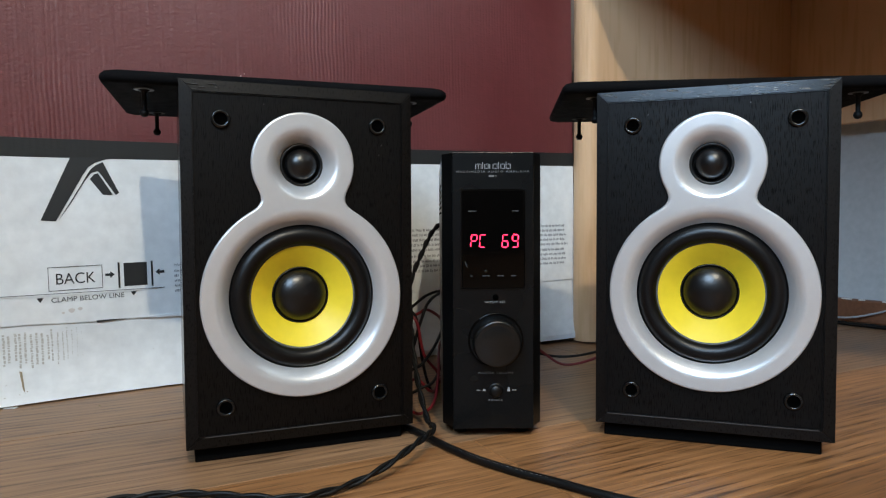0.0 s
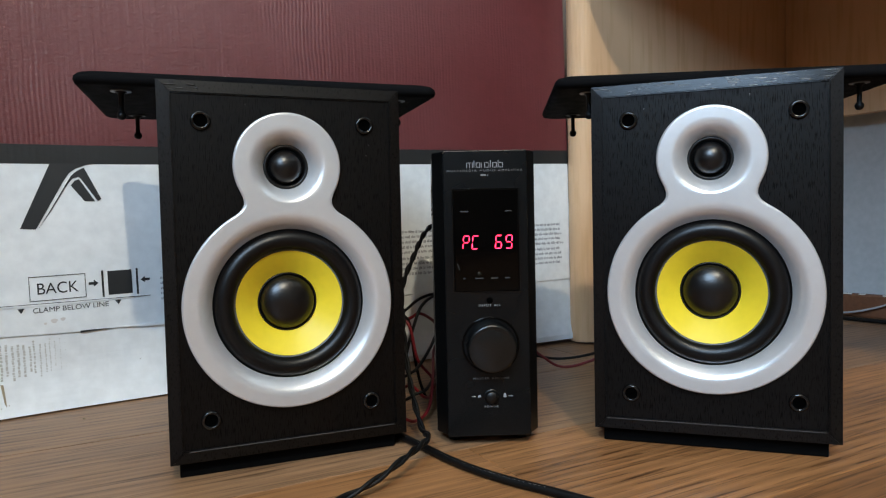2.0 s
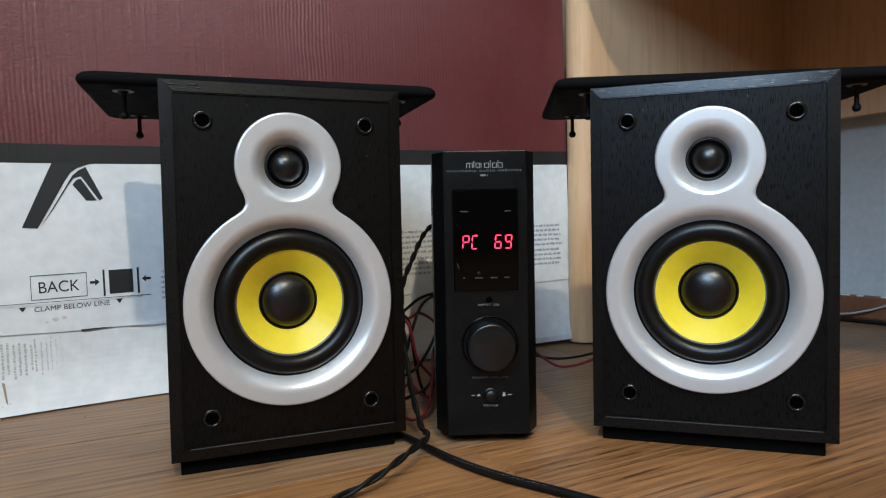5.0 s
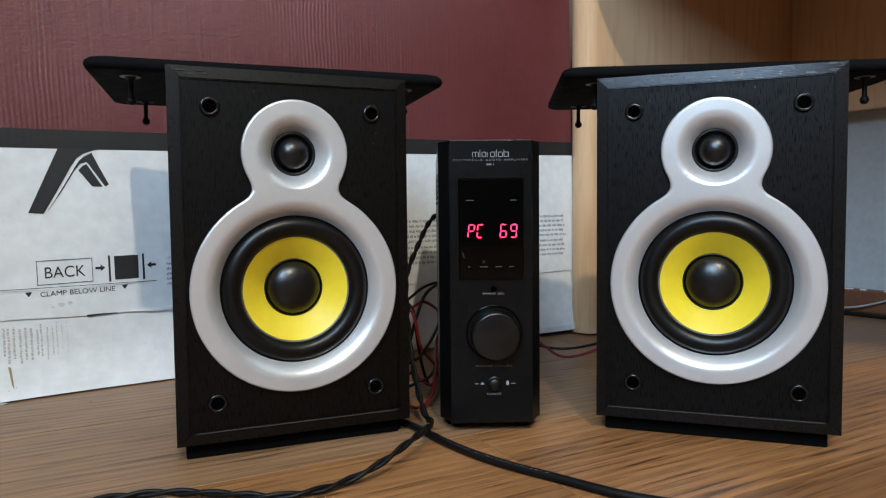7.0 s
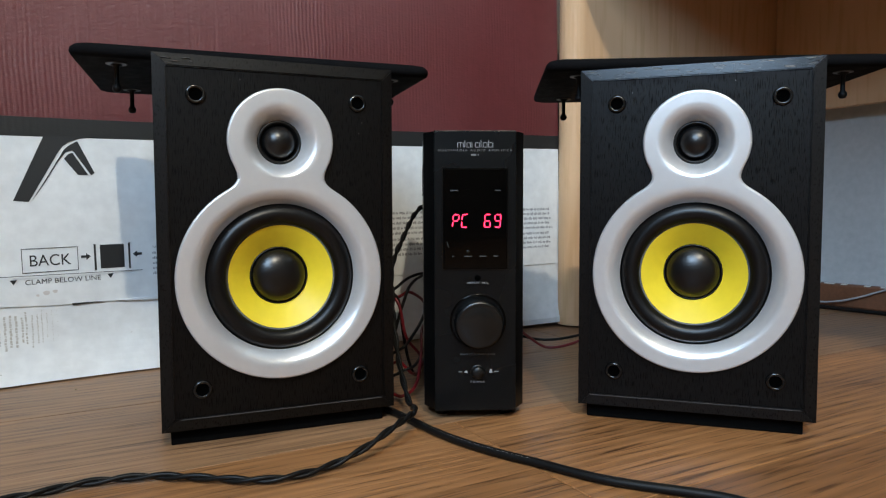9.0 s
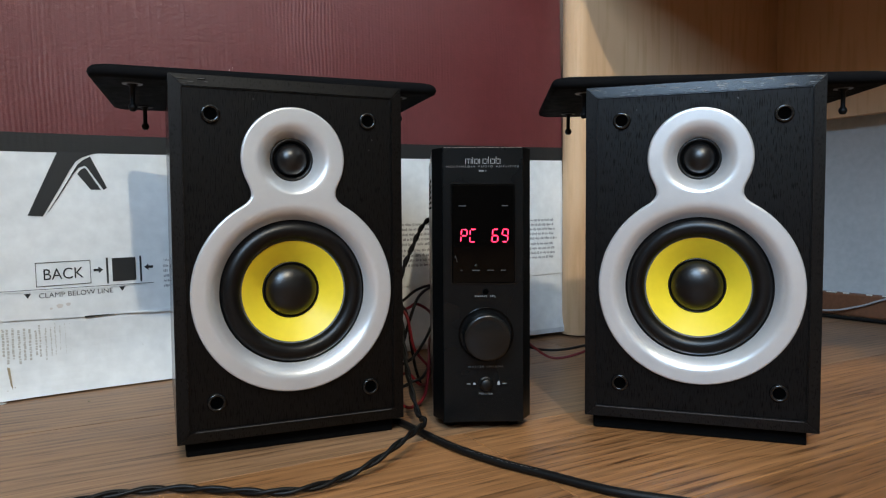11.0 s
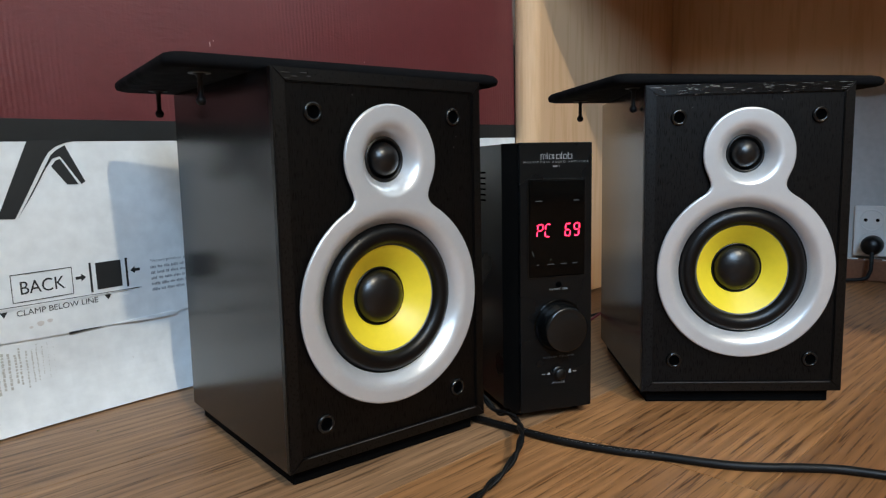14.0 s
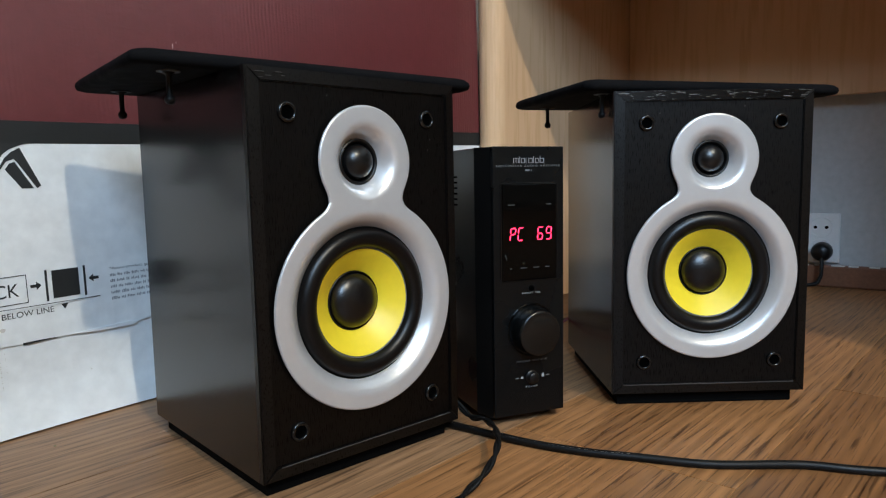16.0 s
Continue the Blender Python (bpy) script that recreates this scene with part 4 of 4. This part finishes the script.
WIRES = [
    ("speaker_wire", M_RED, [(-0.09, 0.735, 0.05), (-0.04, 0.73, 0.075), (-0.013, 0.72, 0.087), (-0.003, 0.72, 0.092), (0.010, 0.74, 0.082), (0.02, 0.80, 0.06), (0.04, 0.81, 0.055)]),
    ("speaker_wire", M_CABLE, [(-0.09, 0.735, 0.06), (-0.04, 0.72, 0.08), (-0.017, 0.72, 0.096), (-0.003, 0.72, 0.107), (0.013, 0.74, 0.110), (0.03, 0.81, 0.10)]),
    ("speaker_wire", M_CABLE, [(-0.05, 0.70, 0.0035), (-0.025, 0.69, 0.03), (-0.009, 0.69, 0.08), (0.0, 0.70, 0.102), (0.013, 0.74, 0.108), (0.03, 0.81, 0.105)]),
    ("speaker_wire", M_RED, [(-0.03, 0.70, 0.092), (-0.013, 0.69, 0.085), (-0.005, 0.69, 0.05), (0.008, 0.70, 0.03), (0.012, 0.74, 0.012), (0.03, 0.82, 0.03)]),
    ("speaker_wire", M_CABLE, [(-0.03, 0.70, 0.095), (-0.014, 0.70, 0.088), (-0.008, 0.70, 0.05), (-0.002, 0.70, 0.02), (0.006, 0.72, 0.0035), (0.02, 0.82, 0.02)]),
    ("speaker_wire", M_CABLE, [(-0.04, 0.69, 0.02), (-0.015, 0.68, 0.036), (-0.004, 0.68, 0.044), (0.010, 0.72, 0.060), (0.02, 0.81, 0.075)]),
    ("speaker_wire", M_RED, [(-0.06, 0.69, 0.010), (-0.022, 0.665, 0.026), (-0.010, 0.66, 0.030), (0.002, 0.67, 0.016), (0.009, 0.72, 0.010), (0.03, 0.82, 0.03)]),
    ("speaker_wire", M_RED, [(-0.055, 0.66, 0.0035), (-0.020, 0.635, 0.006), (-0.006, 0.628, 0.005), (0.006, 0.65, 0.010), (0.010, 0.69, 0.028), (0.012, 0.75, 0.05), (0.03, 0.81, 0.06)]),
    ("speaker_wire", M_CABLE, [(-0.05, 0.68, 0.004), (-0.018, 0.66, 0.016), (-0.006, 0.66, 0.022), (0.004, 0.67, 0.024), (0.011, 0.72, 0.026), (0.02, 0.81, 0.03)]),
    ("speaker_wire", M_RED, [(0.08, 0.805, 0.055), (0.115, 0.80, 0.045), (0.135, 0.79, 0.030), (0.158, 0.785, 0.0175), (0.19, 0.775, 0.026), (0.225, 0.765, 0.048), (0.27, 0.745, 0.060)]),
    ("speaker_wire", M_CABLE, [(0.08, 0.808, 0.05), (0.13, 0.815, 0.026), (0.17, 0.81, 0.022), (0.22, 0.785, 0.038), (0.275, 0.745, 0.062)]),
]
for name, mat_, pts in WIRES:
    col = "red" if mat_ is M_RED else "black"
    tagged(part(name, tube(smooth_path(pts, 10), 0.0016, 8), mat_, smooth=True), f"thin {col} speaker wire running behind the amplifier", "wire", "speaker wires")

# paint chips and a loose cord along the baseboard
rnd = random.Random(8)
for k in range(26):
    v = 0.66 - 0.03 * k - rnd.uniform(0, 0.01)
    w = rnd.uniform(0.006, 0.022)
    part("paint_chip", block(U1 - 0.0166, U1 - 0.012, v - w, v, 0.0405, 0.0426), M_CHIP, baseboard)
tagged(part("loose_cable", tube(smooth_path([(1.285, 0.70, 0.006), (1.282, 0.62, 0.008), (1.288, 0.57, 0.020), (1.289, 0.53, 0.036), (1.2895, 0.50, 0.044), (1.30, 0.40, 0.0465)], 8), 0.0018, 8), M_GREYWIRE, m=ROOMPOSE, smooth=True), "thin pale loose cable along the brown baseboard", "cable")

scrap = slab([(-0.006, -0.002), (0.004, -0.0035), (0.007, 0.0005), (0.001, 0.003), (-0.005, 0.002)], 0.0, 0.0006)
tagged(part("paper_scrap", scrap, M_OUTLET, m=pose(-0.424, 0.671, 0.0002, 0, 0, 20)), "tiny white paper scrap on the floor by the box", "scrap")
tagged(part("crumb", lathe([(0, 0.0012), (0.0009, 0.0009), (0.0012, 0.0)], 0, 0, 10, axis="z"), M_TEAR, m=pose(-0.337, 0.678, 0)), "tiny brown crumb lying on the laminate floor", "crumb")

# ---- window, behind the camera ----
win1 = tagged(new("window_1"), "white framed window", "window", kind="structure")
win1.matrix_basis = ROOMPOSE
mid = (WIN_V0 + WIN_V1) / 2
for y0, y1, z0, z1 in ((WIN_V0, WIN_V1, WIN_Z0, WIN_Z0 + 0.06), (WIN_V0, WIN_V1, WIN_Z1 - 0.06, WIN_Z1), (WIN_V0, WIN_V0 + 0.06, WIN_Z0 + 0.06, WIN_Z1 - 0.06), (WIN_V1 - 0.06, WIN_V1, WIN_Z0 + 0.06, WIN_Z1 - 0.06), (mid - 0.03, mid + 0.03, WIN_Z0 + 0.06, WIN_Z1 - 0.06)):
    part("window_frame", block(U0 - 0.07, U0 - 0.01, y0, y1, z0, z1, 0.004), M_CEILING, win1)

# ---- floor planks ----
FU, FV = Vector((math.cos(radians(FLOOR_TURN)), math.sin(radians(FLOOR_TURN)), 0)), Vector((-math.sin(radians(FLOOR_TURN)), math.cos(radians(FLOOR_TURN)), 0))
PW, PL, GAP = 0.19, 1.2, 0.0006
inv_room, rnd = ROOMPOSE.inverted(), random.Random(3)
plank_meshes = []
for mat_ in M_FLOOR:
    bm = block(-PL / 2 + GAP / 2, PL / 2 - GAP / 2, -PW / 2 + GAP / 2, PW / 2 - GAP / 2, -0.004, 0.0, 0.0005, 1)
    me = bpy.data.meshes.new("plank")
    bm.to_mesh(me)
    bm.free()
    me.materials.append(mat_)
    plank_meshes.append(me)
START = {0: 0.30, -1: 0.5875, 1: 0.75, 2: 0.62, 3: 0.70, 4: 0.65}
for row in range(-25, 7):
    fv = 0.29 + PW * (row + 0.5)
    first = START.get(row, rnd.uniform(0, PL))
    for k in range(-4, 4):
        fu = first + PL * (k + 0.5)
        p = FU * fu + FV * fv
        q = inv_room @ p
        if U0 - 0.5 < q.x < U1 + 0.5 and V0 - 0.3 < q.y < V1 + 0.3:
            # rows above 0 take the greyer tone: cool window light put into their colour
            tone = 1 if (row, k) == (-1, -1) else 0 if row == 0 else 2 if row > 0 else rnd.choice((0, 0, 2, 1) if row > -3 else (0, 1, 2))
            ob = new("plank", plank_meshes[tone])
            ob.parent = floor
            ob.matrix_basis = inv_room @ pose(p.x, p.y, 0, 0, 0, FLOOR_TURN)
